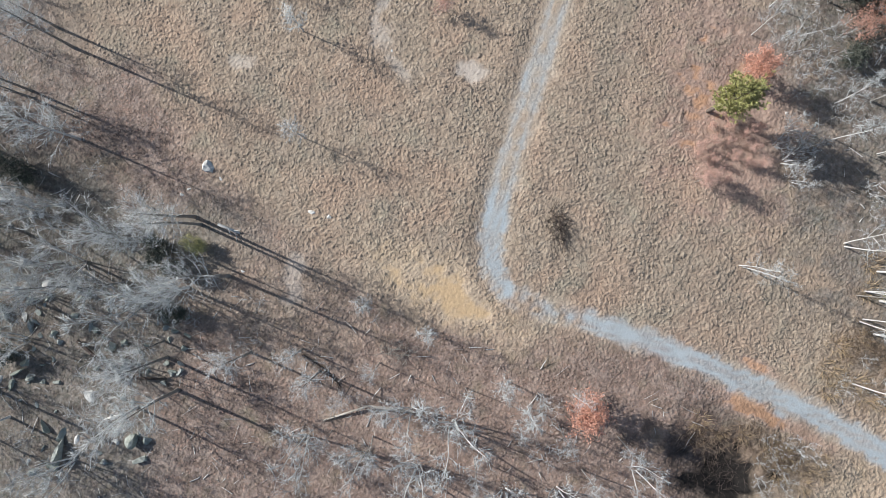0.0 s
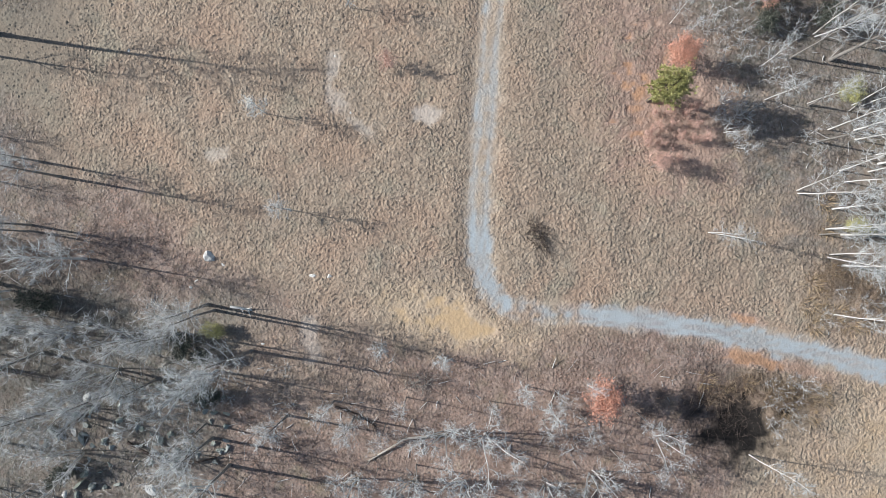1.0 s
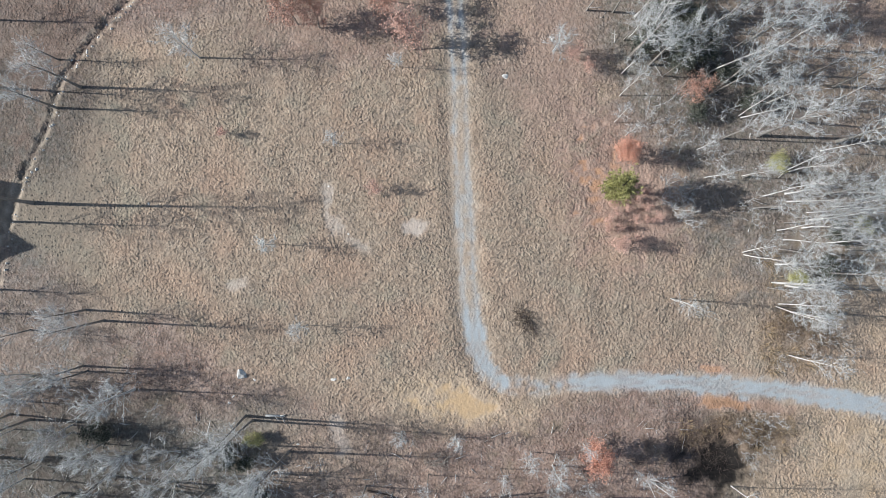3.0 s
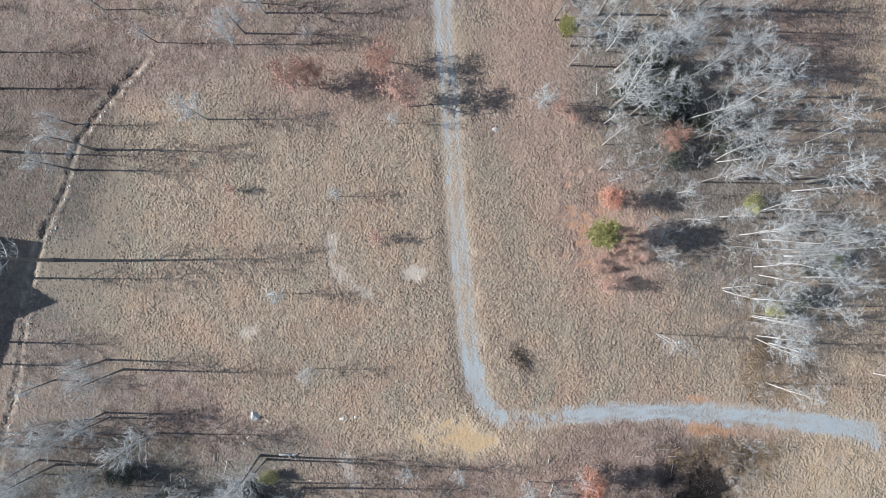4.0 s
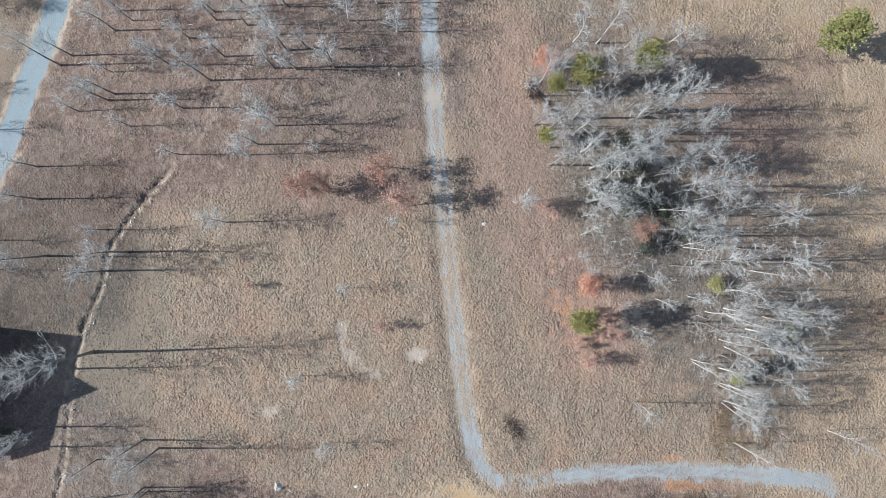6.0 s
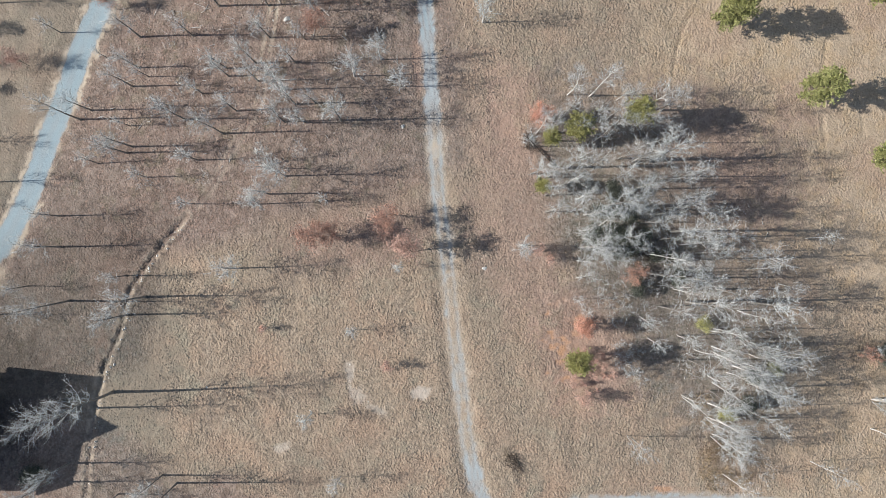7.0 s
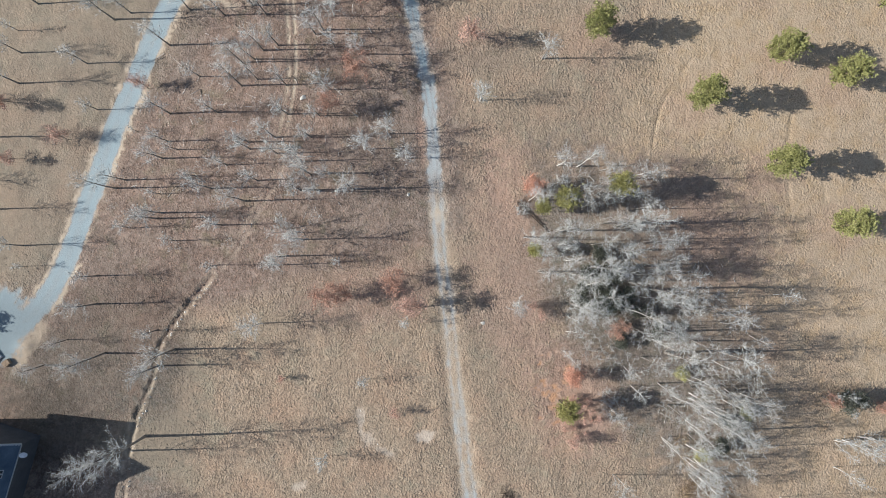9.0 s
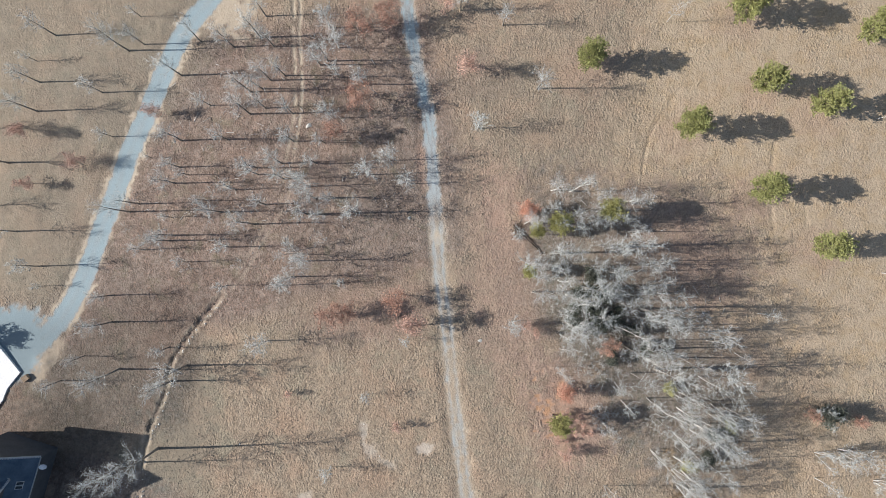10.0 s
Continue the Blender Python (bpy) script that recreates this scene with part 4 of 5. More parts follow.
for k, (x, y) in enumerate(scatter(LOWER_GROVE, 17, 2.6, 4)):
    (slender_tree, wood_tree, slender_tree)[k % 3].plant(x, y, rng.uniform(8, 11.5))
for x, y in scatter([(-40, -8), (-20, -8), (-8, -10), (8, -8), (20, -12), (20, -30), (-40, -30)], 18, 2.6, 6):
    thicket.plant(x, y, rng.uniform(1.5, 3.2))
for x, y in scatter([(-58, 4), (-42, 3), (-28, -2), (-22, -8), (-40, -8), (-58, -6)], 12, 2.2, 8):
    thicket.plant(x, y, rng.uniform(1.5, 3.0))
for x, y in scatter([(-48, 60), (-22, 70), (-5, 72), (-6, 50), (-30, 44), (-46, 48)], 14, 3.5, 9):
    thicket.plant(x, y, rng.uniform(1.3, 2.8))
for x, y in scatter([(29, -3), (38, -5), (37, 3), (30, 1)], 12, 1.2, 10):
    thicket.plant(x, y, rng.uniform(1.2, 2.2))
for x, y in scatter([(25.5, -8.5), (29, -9), (30, -12), (26.5, -16)], 9, 1.2, 12):
    thicket.plant(x, y, rng.uniform(1.2, 2.4))

for k, (x, y) in enumerate(scatter([(-58, 3), (-44, 4), (-31, -2), (-24, -9), (-25, -30), (-48, -30), (-58, -8)], 24, 3.0, 14)):
    (wood_tree, grey_tree, forked_tree)[k % 3].plant(x, y, rng.uniform(6, 9.5))
for x, y, h in [(13.8, 16.1, 7.4), (26.0, 45.6, 7.6), (18.4, 44.9, 7.8), (13.4, 38.5, 4.6), (15.4, 44.4, 5.2)]:
    young_pine.plant(x, y, h)
for x, y, h in [(32.9, 5.4, 2.1), (40.2, 10.2, 2.1), (31.6, 17.6, 2.1), (-24.6, -6.2, 1.9)]:
    olive_shrub.plant(x, y, h)
for x, y, h in [(22.6, 30.6, 4.0), (21.2, 34.2, 3.4), (36.0, 6.0, 2.6), (37.0, 9.4, 2.6), (24.4, 33.0, 3.2), (19.2, 31.0, 3.4), (22.6, 28.3, 3.4), (25.6, 29.6, 3.0),
                (23.0, 36.2, 3.0), (27.4, 27.2, 2.6), (29.2, 24.4, 2.6), (-27.5, -7.5, 2.6), (-26.0, -9.0, 2.2), (-24.8, -12.4, 2.0), (-38.0, -19.5, 2.4), (-41.0, -4.5, 2.8)]:
    evergreen.plant(x, y, h)
for x, y, h in [(15.9, 19.8, 4.4), (14.6, 47.1, 4.6)]:
    orange_tree.plant(x, y, h)
for x, y, h in [(52.1, 10.5, 3.1), (59.9, 7.9, 3.1), (23.2, 25.4, 3.9)]:
    russet_tree.plant(x, y, h)
for x, y, h in [(19.0, 12.6, 1.9), (11.8, 30.2, 2.7), (13.4, 29.2, 2.3)]:
    blush_tree.plant(x, y, h)
for x, y, h in [(27.2, 68.2, 7.6), (40.1, 56.2, 8), (52.7, 60.8, 7.6), (61.1, 56.3, 7.6), (49.6, 45.1, 7.9), (58.2, 35.1, 7.5), (51.4, 72.3, 8.4), (61.2, 76.2, 8.4), (70, 66, 8.4), (-78.5, 42.5, 7.6)]:
    pine.plant(x, y, h)
for x, y in scatter([(13.6, 14.6), (15.0, 16.4), (17.4, 16.6), (18.2, 13.4), (16.5, 10.8), (13.6, 10.8)], 16, 1.0, 42):
    blush_tree.plant(x, y, rng.uniform(1.1, 1.7))
for x, y in scatter([(-46, 56), (-36, 74), (-22, 84), (-13, 82), (-8, 52), (-26, 46), (-44, 50)], 16, 4.0, 41):
    wood_tree.plant(x, y, rng.uniform(5, 8))
for x, y in scatter([(-10, -10.5), (8, -9.5), (18, -12), (18, -25), (-10, -25)], 16, 2.6, 43):
    slender_tree.plant(x, y, rng.uniform(5, 8))
for x, y in scatter([(24, 48), (31, 46), (34, 32), (38, 26), (30, 24), (26, 36)], 12, 2.2, 44):
    slender_tree.plant(x, y, rng.uniform(8, 11.5))
for poly, n, seed in ((GROVE, 12, 51), (LOWER_GROVE, 7, 52), ([(18.5, 19), (26, 18), (27, 26), (19, 28)], 14, 53)):
    for x, y in scatter(poly, n, 1.6, seed):
        thicket.plant(x, y, rng.uniform(1.6, 3.2))
for x, y in scatter([(-58, 2), (-42, 1), (-31, -3), (-28, -8), (-40, -13), (-58, -10)], 12, 3.0, 54):
    grey_tree.plant(x, y, rng.uniform(5, 7.5))
evergreen.plant(24.0, 23.2, 2.6)
# added under the forked trees below, unseen itself, to make their shadow solid
evergreen.plant(55.2, 9.4, 4.2)
evergreen.plant(-58.8, 11.2, 3.0)
for k, (x, y) in enumerate(scatter([(29.5, 4), (32.5, 1.5), (37, 5), (38.5, 12), (35, 17), (31, 12)], 11, 1.8, 71)):
    (slender_tree, grey_tree)[k % 2].plant(x, y, rng.uniform(6, 8.5))
forked_tree.plant(-21.6, 46.8, 6.0)
for x, y, h in [(54.0, 9.7, 5.5), (56.6, 3.4, 7.5), (53.0, 3.6, 6.0), (61.5, -2.3, 6.0)]:
    forked_tree.plant(x, y, h)


# ---- rocks, dead wood and brush ----
def rock_mesh(seed, size, material):
    rng = random.Random(seed)
    bm = bmesh.new()
    bmesh.ops.create_icosphere(bm, subdivisions=2, radius=1.0)
    for _ in range(9):
        n = Vector((rng.gauss(0, 1), rng.gauss(0, 1), rng.gauss(0, 0.8))).normalized()
        cut = rng.uniform(0.3, 0.6)
        for v in bm.verts:
            over = v.co.dot(n) - cut
            if over > 0:
                v.co -= n * over
    for v in bm.verts:
        v.co *= 1 + 0.22 * noise.noise(v.co * 2.9 + Vector((seed, 0, 0)))
        v.co.x *= size[0]
        v.co.y *= size[1]
        v.co.z *= size[2]
    me = bpy.data.meshes.new("rock")
    bm.to_mesh(me)
    bm.free()
    me.materials.append(material)
    return me


ROCKS = [rock_mesh(k, (0.62, rng_.uniform(0.34, 0.6), rng_.uniform(0.3, 0.46)), ROCK) for k, rng_ in ((k, random.Random(k)) for k in range(8))]
PALE_ROCKS = [rock_mesh(20 + k, (0.6, 0.45, 0.3), PALE_ROCK) for k in range(3)]


def rock(x, y, s, pale=False, label="", k=[0]):
    k[0] += 1
    rng = random.Random(k[0])
    ob = new("rock", (PALE_ROCKS if pale else ROCKS)[k[0] % (3 if pale else 8)])
    s *= 1.05
    ob.matrix_basis = Matrix.LocRotScale((x, y, gz(x, y) + 0.10 * s), Euler((rng.uniform(-0.2, 0.2), rng.uniform(-0.2, 0.2), rng.uniform(0, 6.28))), (s, s, s * rng.uniform(0.8, 1.2)))
    return tagged(ob, label or ("pale quartz rock lying in leaf litter" if pale else "grey lichened boulder lying in leaf litter"), "rock", "rocks in the south-west wood")


for x, y, s in [(-31.8, -15.6, 1.0), (-33.5, -15.0, 0.9), (-39.6, -16.4, 1.5), (-23.4, -16.5, 0.8), (-24.6, -16.8, 0.9), (-28.1, -18.2, 1.1), (-30.0, -17.1, 0.7), (-26.0, -17.9, 0.6),
                (-37.0, -21.1, 1.1), (-35.7, -21.3, 0.9), (-39.4, -22.8, 0.8), (-31.7, -25.1, 1.3), (-27.4, -20.7, 0.8), (-25.7, -13.3, 0.9), (-26.6, -12.7, 0.7), (-27.9, -12.6, 0.7),
                (-36.7, -16.5, 0.8), (-34.8, -17.0, 0.7), (-24.0, -17.3, 0.8), (-28.8, -16.2, 0.6), (-26.8, -19.3, 0.6), (-26.9, -17.5, 0.7), (-34.2, -19.2, 0.7), (-30.8, -13.8, 0.5)]:
    rock(x, y, s)
for x, y, s in [(-30.2, -21.1, 1.25), (-30.4, -25.2, 0.9), (-27.7, -22.5, 0.8), (-38.6, -7.6, 0.7), (-39.2, -6.6, 0.5), (-22.0, -5.6, 0.5), (-20.4, -7.6, 0.5)]:
    rock(x, y, s, True)
for poly, n in (([(-41, -13), (-33, -13), (-32, -19), (-41, -19)], 26), ([(-27, -11.5), (-23.5, -12), (-23, -15.5), (-26, -15)], 13),
                ([(-38.5, -19.5), (-33, -20), (-33, -23.5), (-39, -23.5)], 12), ([(-32, -15.5), (-23, -15.8), (-23, -18.6), (-32, -19.6)], 22),
                ([(-35, -23), (-28, -20), (-23, -22), (-23, -28), (-34, -29)], 24)):
    for i, (x, y) in enumerate(scatter(poly, n, 0.75, 21 + n)):
        rock(x, y, random.Random(i + 100 * n).choice((0.3, 0.4, 0.55, 0.7, 0.9, 1.1)), i % 9 == 0)
rock(-31.5, -26.6, 2.0, label="large grey boulder half sunk in the leaf litter")
rock(-25.5, -23.8, 1.6, label="long grey ledge of rock among fallen leaves")
rock(-24.4, -25.2, 1.3, label="grey ledge of rock among fallen leaves")
rock(-25.6, 0.2, 1.45, True, "flat white rock standing out in the tan grass")
for x, y, s in [(-24.4, -0.2, 0.6), (-16.1, -1.0, 0.75), (-14.7, -1.1, 0.6), (4.7, 28.9, 0.8), (2.6, 29.5, 0.6), (-3.1, 49.1, 0.8), (-15.9, 65.6, 1.0), (-17.9, 65.8, 0.6), (-34.2, 19.1, 0.5),
                (-19.5, 20.3, 0.45), (-26.8, -1.9, 0.6), (-27.3, -2.6, 0.5), (-14.9, 19.3, 0.4), (-13.2, 14.0, 0.45), (9.6, 13.2, 0.4)]:
    rock(x, y, s, True, "small pale rock showing through dry grass")


def stick_pile(name, seed, x, y, rx, ry, high, n, material, label, category, turn=0):
    """A heap of tangled branches."""
    rng = random.Random(seed)
    top = new(name)
    top.matrix_basis = pose(x, y, gz(x, y), 0, 0, turn)
    for layer in range(2):
        v, f = [], []
        for _ in range(n // 2):
            a, r = rng.uniform(0, 6.28), math.sqrt(rng.random())
            k = 1 - r
            p = Vector((rx * r * math.cos(a), ry * r * math.sin(a), rng.uniform(0, high) * (0.25 + k) * (0.6 + 0.4 * layer)))
            d = Vector((rng.gauss(0, 1), rng.gauss(0, 1), rng.gauss(0.1, 0.35)))
            pts = wander(rng, p, d, rng.uniform(0.5, 1.9), 3, 0.2)
            g = rng.choice((0.009, 0.012, 0.015, 0.025))
            tube(v, f, pts, [g, g * 0.9, g * 0.7, 0.0], 4)
        tagged(part("tangle", mesh_of("tangle", v, f, material), top), kind="stuff")
    return tagged(top, label, category)


BROWN_STICK = mottled("brown_dead_brush", (0.15, 0.105, 0.07), (0.36, 0.275, 0.2), 2.0)
DARK_STICK = mottled("dark_dead_sticks", (0.045, 0.035, 0.03), (0.16, 0.125, 0.105), 2.0)
stick_pile("brush_pile", 3, 4.4, 3.3, 0.7, 1.8, 0.8, 230, DARK_STICK, "heap of dark dead brush in the grass by the lane", "brush pile", 25)
stick_pile("brush_pile", 4, -6.0, -10.2, 1.4, 0.8, 0.7, 140, WOOD, "heap of cut pale branches in leaf litter", "brush pile")
stick_pile("brush_pile", 5, 13.2, 44.6, 0.9, 1.5, 0.8, 160, DARK_STICK, "heap of dark dead brush at the grove edge", "brush pile")
stick_pile("brush_pile", 6, 21.0, -10.2, 2.4, 1.1, 0.7, 240, BROWN_STICK, "tangle of brown brush beside a hollow coloured as shade", "brush pile")
stick_pile("brush_pile", 8, 22.6, -12.6, 3.4, 2.4, 0.7, 420, DARK_STICK, "wide tangle of dark brush in a hollow coloured as shade", "brush pile", 20)
stick_pile("brush_pile", 9, 26.4, -9.9, 3.4, 1.6, 0.9, 420, BROWN_STICK, "tangle of dead brown brush beside a hollow coloured as shade", "brush pile", -20)
stick_pile("brush_pile", 10, 34.4, -0.6, 2.6, 1.5, 1.0, 420, BROWN_STICK, "broad tangle of dead brown brush under birches", "brush pile", -30)
stick_pile("brush_pile", 11, 31.2, 0.6, 1.7, 1.5, 0.9, 240, BROWN_STICK, "tangle of dead brown brush under birches", "brush pile", 15)
stick_pile("brush_pile", 7, 25.0, 26.2, 1.8, 2.6, 1.2, 320, DARK_STICK, "tangle of dark fallen branches under the birches", "brush pile")


def log(name, points, r0, r1, material, label):
    rng = random.Random(int(100 * points[0][0]))
    v, f = [], []
    pts = [Vector((x, y, gz(x, y) + r0 * 0.7 + up)) for x, y, up in points]
    n = len(pts)
    tube(v, f, pts, [r0 + (r1 - r0) * k / (n - 1) for k in range(n)], 8)
    top = new(name)
    part("log", mesh_of("log", v, f, material), top)
    for k in range(9):
        v, f = [], []
        p, d = at_fraction(pts, rng.uniform(0.35, 1.0))
        lp = wander(rng, p, outward(rng, d, 45) + Vector((0, 0, 0.2)), rng.uniform(0.5, 1.6), 3, 0.15)
        tube(v, f, lp, [0.035, 0.028, 0.02, 0.0], 4)
        part("limb", mesh_of("limb", v, f, material), top)
    return tagged(top, label, "fallen tree")


log("fallen_tree", [(-3.3, -14.9, 0.25), (-5.0, -15.1, 0.5), (-7.0, -15.4, 0.4), (-10.4, -17.7, 0.15)], 0.16, 0.07, WOOD, "pale broken tree trunk lying in leaf litter")
log("fallen_tree", [(-27.0, -21.9, 0), (-28.6, -22.9, 0.05)], 0.12, 0.09, PALE_ROCK, "short bleached white log among boulders")
log("fallen_tree", [(12.4, 45.6, 0.4), (14.2, 43.2, 0.3), (16.2, 40.6, 0.1)], 0.13, 0.06, DARK_STICK, "dark fallen trunk leaning at the grove edge")
log("fallen_tree", [(-13.6, -12.9, 0.1), (-11.3, -13.6, 0.15), (-9.8, -14.5, 0.1)], 0.11, 0.05, DARK_STICK, "dark fallen trunk in leaf litter")
log("fallen_tree", [(-23.6, -4.2, 0.1), (-21.6, -4.4, 0.1)], 0.13, 0.10, PALE_ROCK, "short bleached white log at the wood edge")
log("fallen_tree", [(-32.5, -17.0, 0.3), (-28.6, -18.6, 0.7), (-26.0, -18.4, 0.5), (-24.2, -18.0, 0.2)], 0.15, 0.08, DARK_STICK, "dark mossy fallen limb across boulders")

def fallen_sticks(poly, n, seed):
    """Dropped branches all over a stretch of wood floor."""
    rng = random.Random(seed)
    v, f = [], []
    for x, y in scatter(poly, n, 0.25, seed):
        a = rng.uniform(0, 6.28)
        p = Vector((x, y, gz(x, y) + 0.16))
        pts = wander(rng, p, Vector((math.cos(a), math.sin(a), rng.uniform(0, 0.12))), rng.uniform(0.4, 2.0), 2, 0.15)
        g = rng.choice((0.015, 0.02, 0.03, 0.045))
        tube(v, f, pts, [g, 0.8 * g, 0.0], 3)
    tagged(new("fallen_branches", mesh_of("fallen_branches", v, f, ASH)), "pale dead sticks scattered on leaf litter", "branches", kind="stuff")


fallen_sticks([(-58, 2), (-34, -2), (-20, -8), (-20, -30), (-48, -30)], 420, 61)
fallen_sticks([(-20, -8), (20, -8), (20, -26), (-20, -28)], 260, 62)
fallen_sticks([(13, 49), (31, 48), (45, 24), (42, 2), (30, 6), (15, 30)], 300, 63)
fallen_sticks([(-46, 56), (-36, 76), (-4, 82), (-4, 50), (-26, 46)], 260, 64)

rng = random.Random(77)
v, f = [], []
for k in range(150):
    i = rng.randrange(len(BANK) - 1)
    ax, ay = BANK[i]
    bx, by = BANK[i + 1]
    t = rng.random()
    off = rng.gauss(0.55, 0.3)
    n = math.hypot(bx - ax, by - ay) or 1
    x, y = ax + t * (bx - ax) + off * (by - ay) / -n, ay + t * (by - ay) + off * (bx - ax) / n
    s = rng.uniform(0.08, 0.24)
    z = gz(x, y) + 0.3 * s
    i0 = len(v)
    for dx, dy, dz in ((1, 0, 0), (0.2, 0.9, 0), (-0.9, 0.3, 0), (-0.2, -0.8, 0), (0.1, 0.1, 0.8), (0, 0, -0.8)):
        a = rng.uniform(0.7, 1.2) * s
        v.append((x + dx * a, y + dy * a, z + dz * a))
    for a, b_ in ((0, 1), (1, 2), (2, 3), (3, 0)):
        f += [(i0 + a, i0 + b_, i0 + 4), (i0 + b_, i0 + a, i0 + 5)]
tagged(new("bank_stones", mesh_of("bank_stones", v, f, PALE_ROCK, True)), "small pale stones along a low ditch bank", "stones", kind="stuff")


# ---- the house and its yard ----
SHINGLE = mottled("slate_blue_shingles", (0.045, 0.08, 0.13), (0.10, 0.15, 0.22), 0.8, rough=0.75, fine=14)
SIDING = mottled("dark_slate_siding", (0.06, 0.068, 0.082), (0.09, 0.10, 0.12), 0.6, rough=0.7)
TRIM = mottled("pale_blue_grey_trim", (0.34, 0.38, 0.42), (0.46, 0.50, 0.54), 1.5, rough=0.5)
GLASS, _nt, _b = mat("dark_window_glass", 0.08)
_b.inputs["Base Color"].default_value = (0.03, 0.04, 0.05, 1)
WHITE = mottled("white_membrane", (0.80, 0.81, 0.82), (0.88, 0.89, 0.90), 0.7, rough=0.5)
CRATE = mottled("weathered_boards", (0.26, 0.19, 0.13), (0.42, 0.33, 0.25), 2.0)


def prism(bm, ring, low, high):
    """An upright block on a ring of (x, y)."""
    a = [bm.verts.new((x, y, low)) for x, y in ring]
    b_ = [bm.verts.new((x, y, high)) for x, y in ring]
    bm.faces.new(b_)
    bm.faces.new(a[::-1])
    for k in range(len(ring)):
        q = (k + 1) % len(ring)
        bm.faces.new((a[k], a[q], b_[q], b_[k]))


def slab(bm, corners, thick):
    """A sloping slab: four corners, thickness downwards."""
    top = [bm.verts.new(c) for c in corners]
    low = [bm.verts.new((c[0], c[1], c[2] - thick)) for c in corners]
    bm.faces.new(top)
    bm.faces.new(low[::-1])
    for k in range(len(corners)):
        q = (k + 1) % len(corners)
        bm.faces.new((top[k], low[k], low[q], top[q]))


def rows_of_shingles(roof, a, b_, c, d, n, lift=0.03):
    """Overlapping courses from eave a-b up to ridge d-c."""
    a, b_, c, d = map(Vector, (a, b_, c, d))
    up = (b_ - a).cross(d - a).normalized()
    up = up if up.z > 0 else -up
    for k in range(n):
        p, q = k / n, (k + 1.12) / n
        q = min(q, 1.0)
        pts = [a.lerp(d, p) + up * lift * 1.8, b_.lerp(c, p) + up * lift * 1.8, b_.lerp(c, q) + up * lift * 0.4, a.lerp(d, q) + up * lift * 0.4]
        bm = bmesh.new()
        slab(bm, [tuple(v_) for v_ in pts], 0.02)
        bmesh.ops.recalc_face_normals(bm, faces=bm.faces)
        part_bm("shingle_course", bm, SHINGLE, roof)


def gable_block(house, L, W, eave, ridge, over=0.45, at=None):
    """Walls and roof of a block: x 0..-L westwards, y 0..-W southwards, ridge along x."""
    at = at or pose(0, 0, 0)

    def put(name, bm, material, label=""):
        bmesh.ops.recalc_face_normals(bm, faces=bm.faces)
        ob = part_bm(name, bm, material, house, label)
        ob.matrix_basis = at
        return ob
    bm = bmesh.new()
    prism(bm, [(0, 0), (-L, 0), (-L, -W), (0, -W)], -0.6, eave)
    for x in (0, -L):
        t = 0.25 if x else -0.25
        g = [(x, 0, eave), (x, -W, eave), (x, -W / 2, ridge - 0.15)]
        p = [bm.verts.new(c) for c in g] + [bm.verts.new((c[0] + t, c[1], c[2])) for c in g]
        bm.faces.new(p[:3])
        bm.faces.new(p[3:][::-1])
        for k in range(3):
            q = (k + 1) % 3
            bm.faces.new((p[k], p[q], p[q + 3], p[k + 3]))
    put("wall", bm, SIDING)
    drop = (ridge - eave) / (W / 2) * over
    for s, y0 in ((1, over), (-1, -W - over)):
        bm = bmesh.new()
        e0, e1 = (over, y0, eave - drop), (-L - over, y0, eave - drop)
        r1, r0 = (-L - over, -W / 2, ridge), (over, -W / 2, ridge)
        slab(bm, [e0, e1, r1, r0], 0.18)
        roof = put("roof", bm, SHINGLE, "slate-blue shingled roof slope")
        rows_of_shingles(roof, e0, e1, r1, r0, 20)
        bm = bmesh.new()
        prism(bm, [(over, y0), (over, y0 + s * 0.14), (-L - over, y0 + s * 0.14), (-L - over, y0)], eave - drop - 0.14, eave - drop)
        put("gutter", bm, TRIM)
        bm = bmesh.new()
        slab(bm, [(over + 0.16, y0, eave - drop + 0.06), (over - 0.12, y0, eave - drop + 0.06), (over - 0.12, -W / 2, ridge + 0.06), (over + 0.16, -W / 2, ridge + 0.06)], 0.22)
        put("rake_board", bm, TRIM, "pale grey rake trim")


house = new("house")
house.matrix_basis = pose(-70.1, 26.4, gz(-64, 22), 0, 0, 64.4)
gable_block(house, 14.0, 8.4, 5.7, 10.2)
gable_block(house, 5.0, 5.4, 8.0, 10.9, 0.25, pose(-2.9, -6.6, 0, 0, 0, -90))
for k in range(2):
    sky_light = new("skylight")
    sky_light.parent = house
    sky_light.matrix_basis = pose(-3.4 - 0.62 * k, -7.75, 6.42, 47.0, 0, 0) @ pose(0, 0, 0, 0, 0, 0)
    bm = bmesh.new()
    for x0, x1, y0, y1 in ((-0.28, 0.28, -0.5, -0.42), (-0.28, 0.28, 0.42, 0.5), (-0.28, -0.21, -0.42, 0.42), (0.21, 0.28, -0.42, 0.42)):
        prism(bm, [(x0, y0), (x1, y0), (x1, y1), (x0, y1)], 0.0, 0.12)
    part_bm("frame", bm, TRIM, sky_light, "pale grey skylight frame")
    bm = bmesh.new()
    prism(bm, [(-0.21, -0.42), (0.21, -0.42), (0.21, 0.42), (-0.21, 0.42)], 0.02, 0.08)
    part_bm("pane", bm, GLASS, sky_light)
tagged(house, "tall dark-sided house with a steep slate-blue shingled roof", "house")

dish = new("satellite_dish")
dish.matrix_basis = house.matrix_basis @ pose(-0.6, -9.9, 5.6, 0, 0, -64)
bm = bmesh.new()
bmesh.ops.create_uvsphere(bm, u_segments=20, v_segments=10, radius=1.0)
bmesh.ops.delete(bm, geom=[v_ for v_ in bm.verts if v_.co.z > -0.55], context="VERTS")
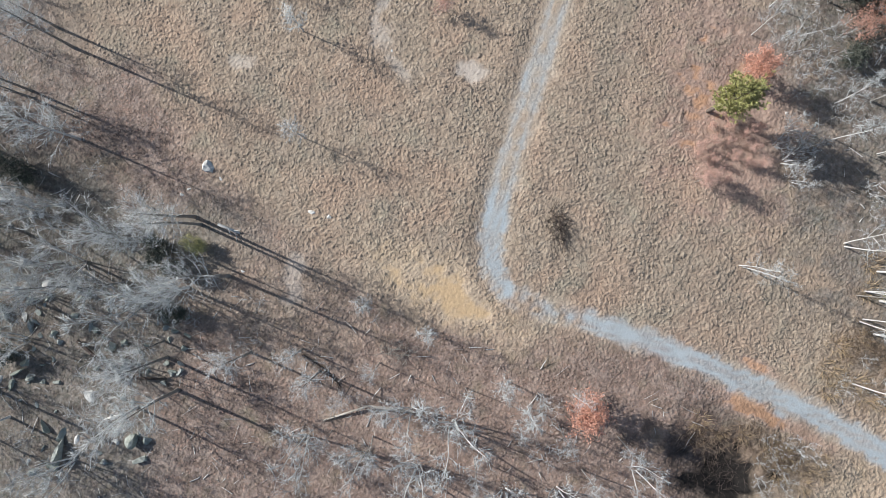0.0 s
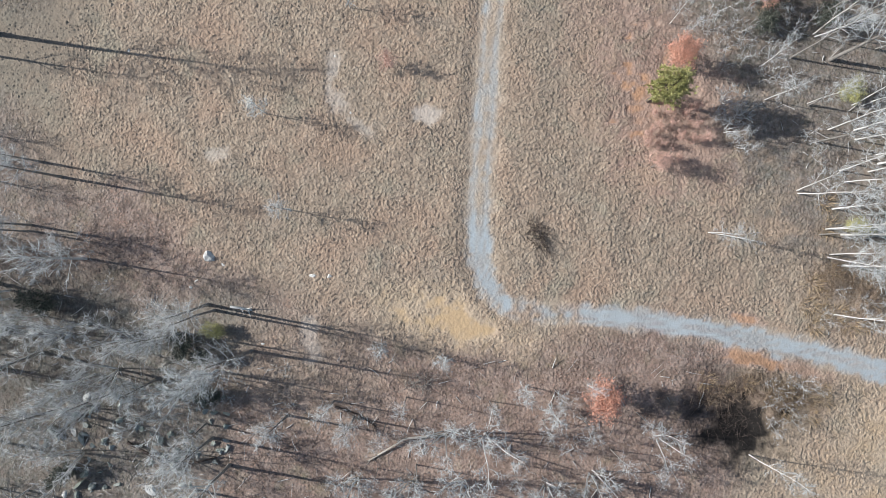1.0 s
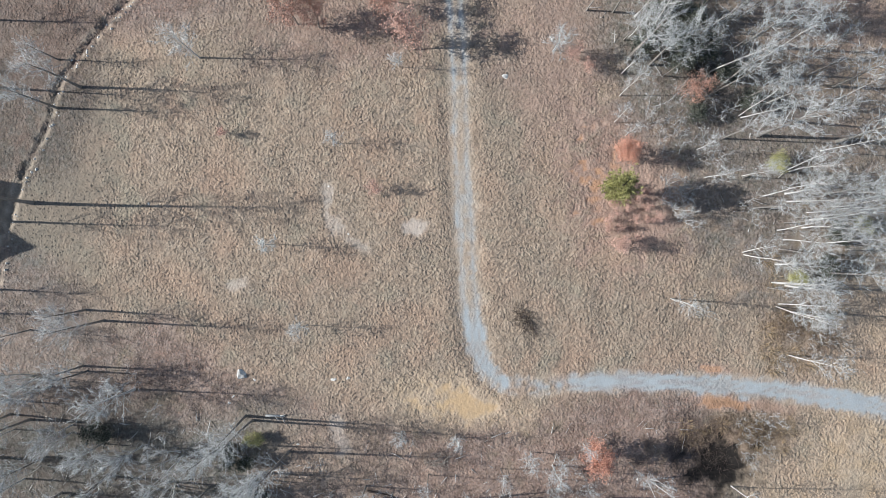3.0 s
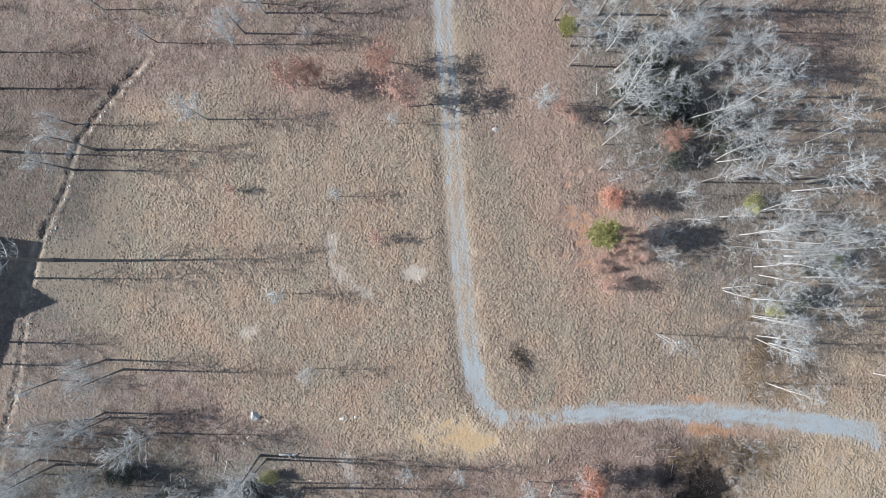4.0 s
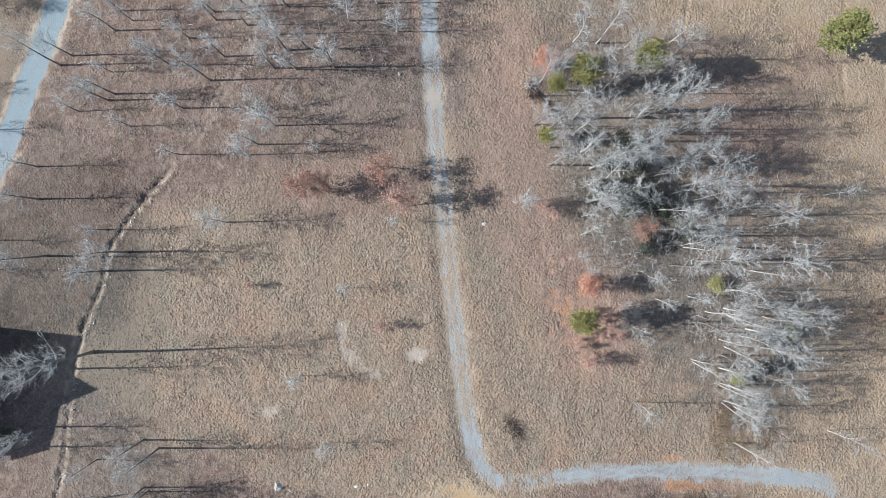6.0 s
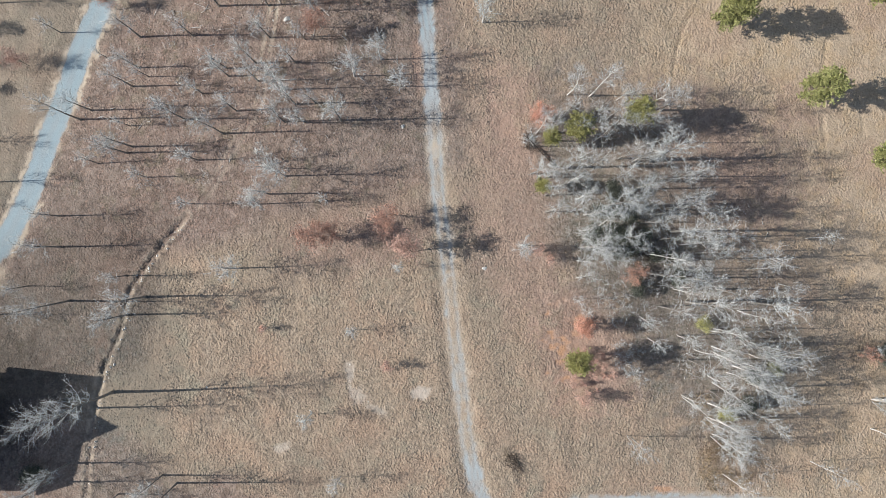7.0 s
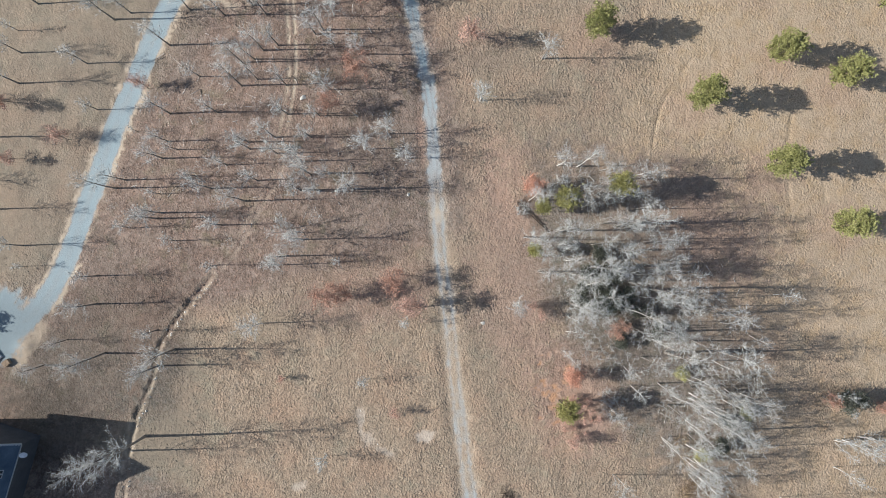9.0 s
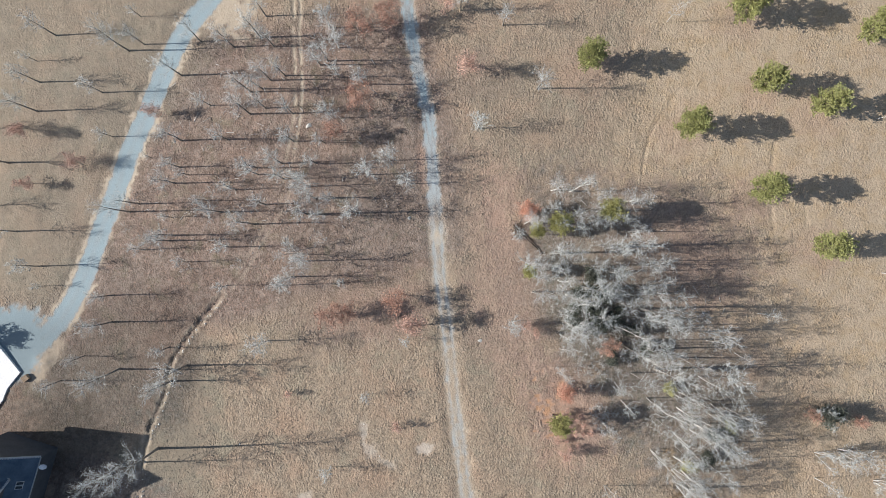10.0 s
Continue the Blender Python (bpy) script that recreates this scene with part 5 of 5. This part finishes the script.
for v_ in bm.verts:
    v_.co = Vector((v_.co.x * 0.75, v_.co.y * 0.48, (v_.co.z + 1) * 0.35))
bmesh.ops.solidify(bm, geom=bm.faces[:], thickness=0.02)
part_bm("reflector", bm, WHITE, dish)
v, f = [], []
tube(v, f, [Vector((0, 0, 0)), Vector((-0.2, 0.1, -0.25)), Vector((-1.35, 0.66, -0.3))], [0.03, 0.03, 0.03], 8)
part("arm", mesh_of("arm", v, f, TRIM), dish)
tagged(dish, "white oval satellite dish fixed to the house wall", "satellite dish")

pad = new("concrete_pad")
corner = Vector((-66.7, 35.2))
e1, e2 = Vector((-0.50, 0.866)), Vector((-0.74, -0.67))
ring = [corner, corner + e1 * 9, corner + e1 * 9 + e2 * 7, corner + e2 * 5.4 + Vector((-0.9, -1.6)), corner + e2 * 4.4 + Vector((-0.1, -0.9)), corner + e2 * 3.2]
bm = bmesh.new()
prism(bm, [(p.x, p.y) for p in ring], -1.0, 0.28)
bmesh.ops.recalc_face_normals(bm, faces=bm.faces)
bmesh.ops.bevel(bm, geom=[e for e in bm.edges if abs(e.verts[0].co.z - e.verts[1].co.z) < 0.01 and e.verts[0].co.z > 0], offset=0.03, segments=2, affect="EDGES")
part_bm("slab", bm, WHITE, pad)
pad.matrix_basis = pose(0, 0, gz(-67, 36))
tagged(pad, "bright white slab with a rounded edge beside the driveway", "slab")

crate = new("wooden_crate")
crate.matrix_basis = pose(-65.9, 34.2, gz(-65.9, 34.2), 0, 0, 30)
for k in range(5):
    bm = bmesh.new()
    prism(bm, [(-0.5, -0.42 + 0.17 * k), (0.5, -0.42 + 0.17 * k), (0.5, -0.27 + 0.17 * k), (-0.5, -0.27 + 0.17 * k)], 0.55, 0.6)
    part_bm("board", bm, CRATE, crate)
for x0, x1, y0, y1 in ((-0.5, 0.5, -0.42, -0.38), (-0.5, 0.5, 0.36, 0.40), (-0.5, -0.46, -0.38, 0.36), (0.46, 0.5, -0.38, 0.36)):
    bm = bmesh.new()
    prism(bm, [(x0, y0), (x1, y0), (x1, y1), (x0, y1)], -0.05, 0.55)
    part_bm("side", bm, CRATE, crate)
tagged(crate, "low brown wooden box standing beside the white slab", "box")


# ---- tall dry grass at the edge of the birches and by the lane ----
def dry_clump(name, seed, h, label):
    rng = random.Random(seed)
    v, f = [], []
    for _ in range(110):
        a, r = rng.uniform(0, 6.28), 0.55 * math.sqrt(rng.random())
        p = Vector((r * math.cos(a), r * math.sin(a), -0.05))
        d = Vector((math.cos(a) * (0.2 + r), math.sin(a) * (0.2 + r), 1) ) + Vector((rng.gauss(0, 0.35), rng.gauss(0, 0.35), 0))
        ln = h * rng.uniform(0.5, 1.05)
        mid, tip = p + d.normalized() * ln * 0.6, p + d.normalized() * ln + Vector((d.x, d.y, -0.25)) * 0.3 * h
        w = d.cross(Vector((rng.gauss(0, 1), rng.gauss(0, 1), 0.1))).normalized() * 0.016
        i = len(v)
        v += [tuple(p - w), tuple(p + w), tuple(mid + w * 0.8), tuple(mid - w * 0.8), tuple(tip)]
        f += [(i, i + 1, i + 2, i + 3), (i + 3, i + 2, i + 4)]
    top = new(name)
    tagged(part("foliage", mesh_of("foliage", v, f, STRAW, True), top), kind="stuff")
    return tagged(top, label, "grass clump")


dry_grass = Kind([((lambda s=s: dry_clump("dry_grass_clump", s, 1.0, "tall clump of straw-coloured dry grass")), 1.0) for s in (201, 202, 203)], "dry grass clumps")
for x, y in scatter([(28.5, 8.5), (30.5, 7.5), (32, 3), (31, -1), (38, -3.5), (37, -5.5), (29, -4.5), (29.2, 2)], 11, 1.3, 31):
    dry_grass.plant(x, y, random.Random(int(100 * x)).uniform(0.7, 1.3))
for x, y in scatter([(20, -9.0), (33, -9.6), (32, -12.5), (27.5, -12), (26, -10.2), (20, -9.8)], 11, 1.0, 32):
    dry_grass.plant(x, y, random.Random(int(100 * x)).uniform(0.6, 1.1))
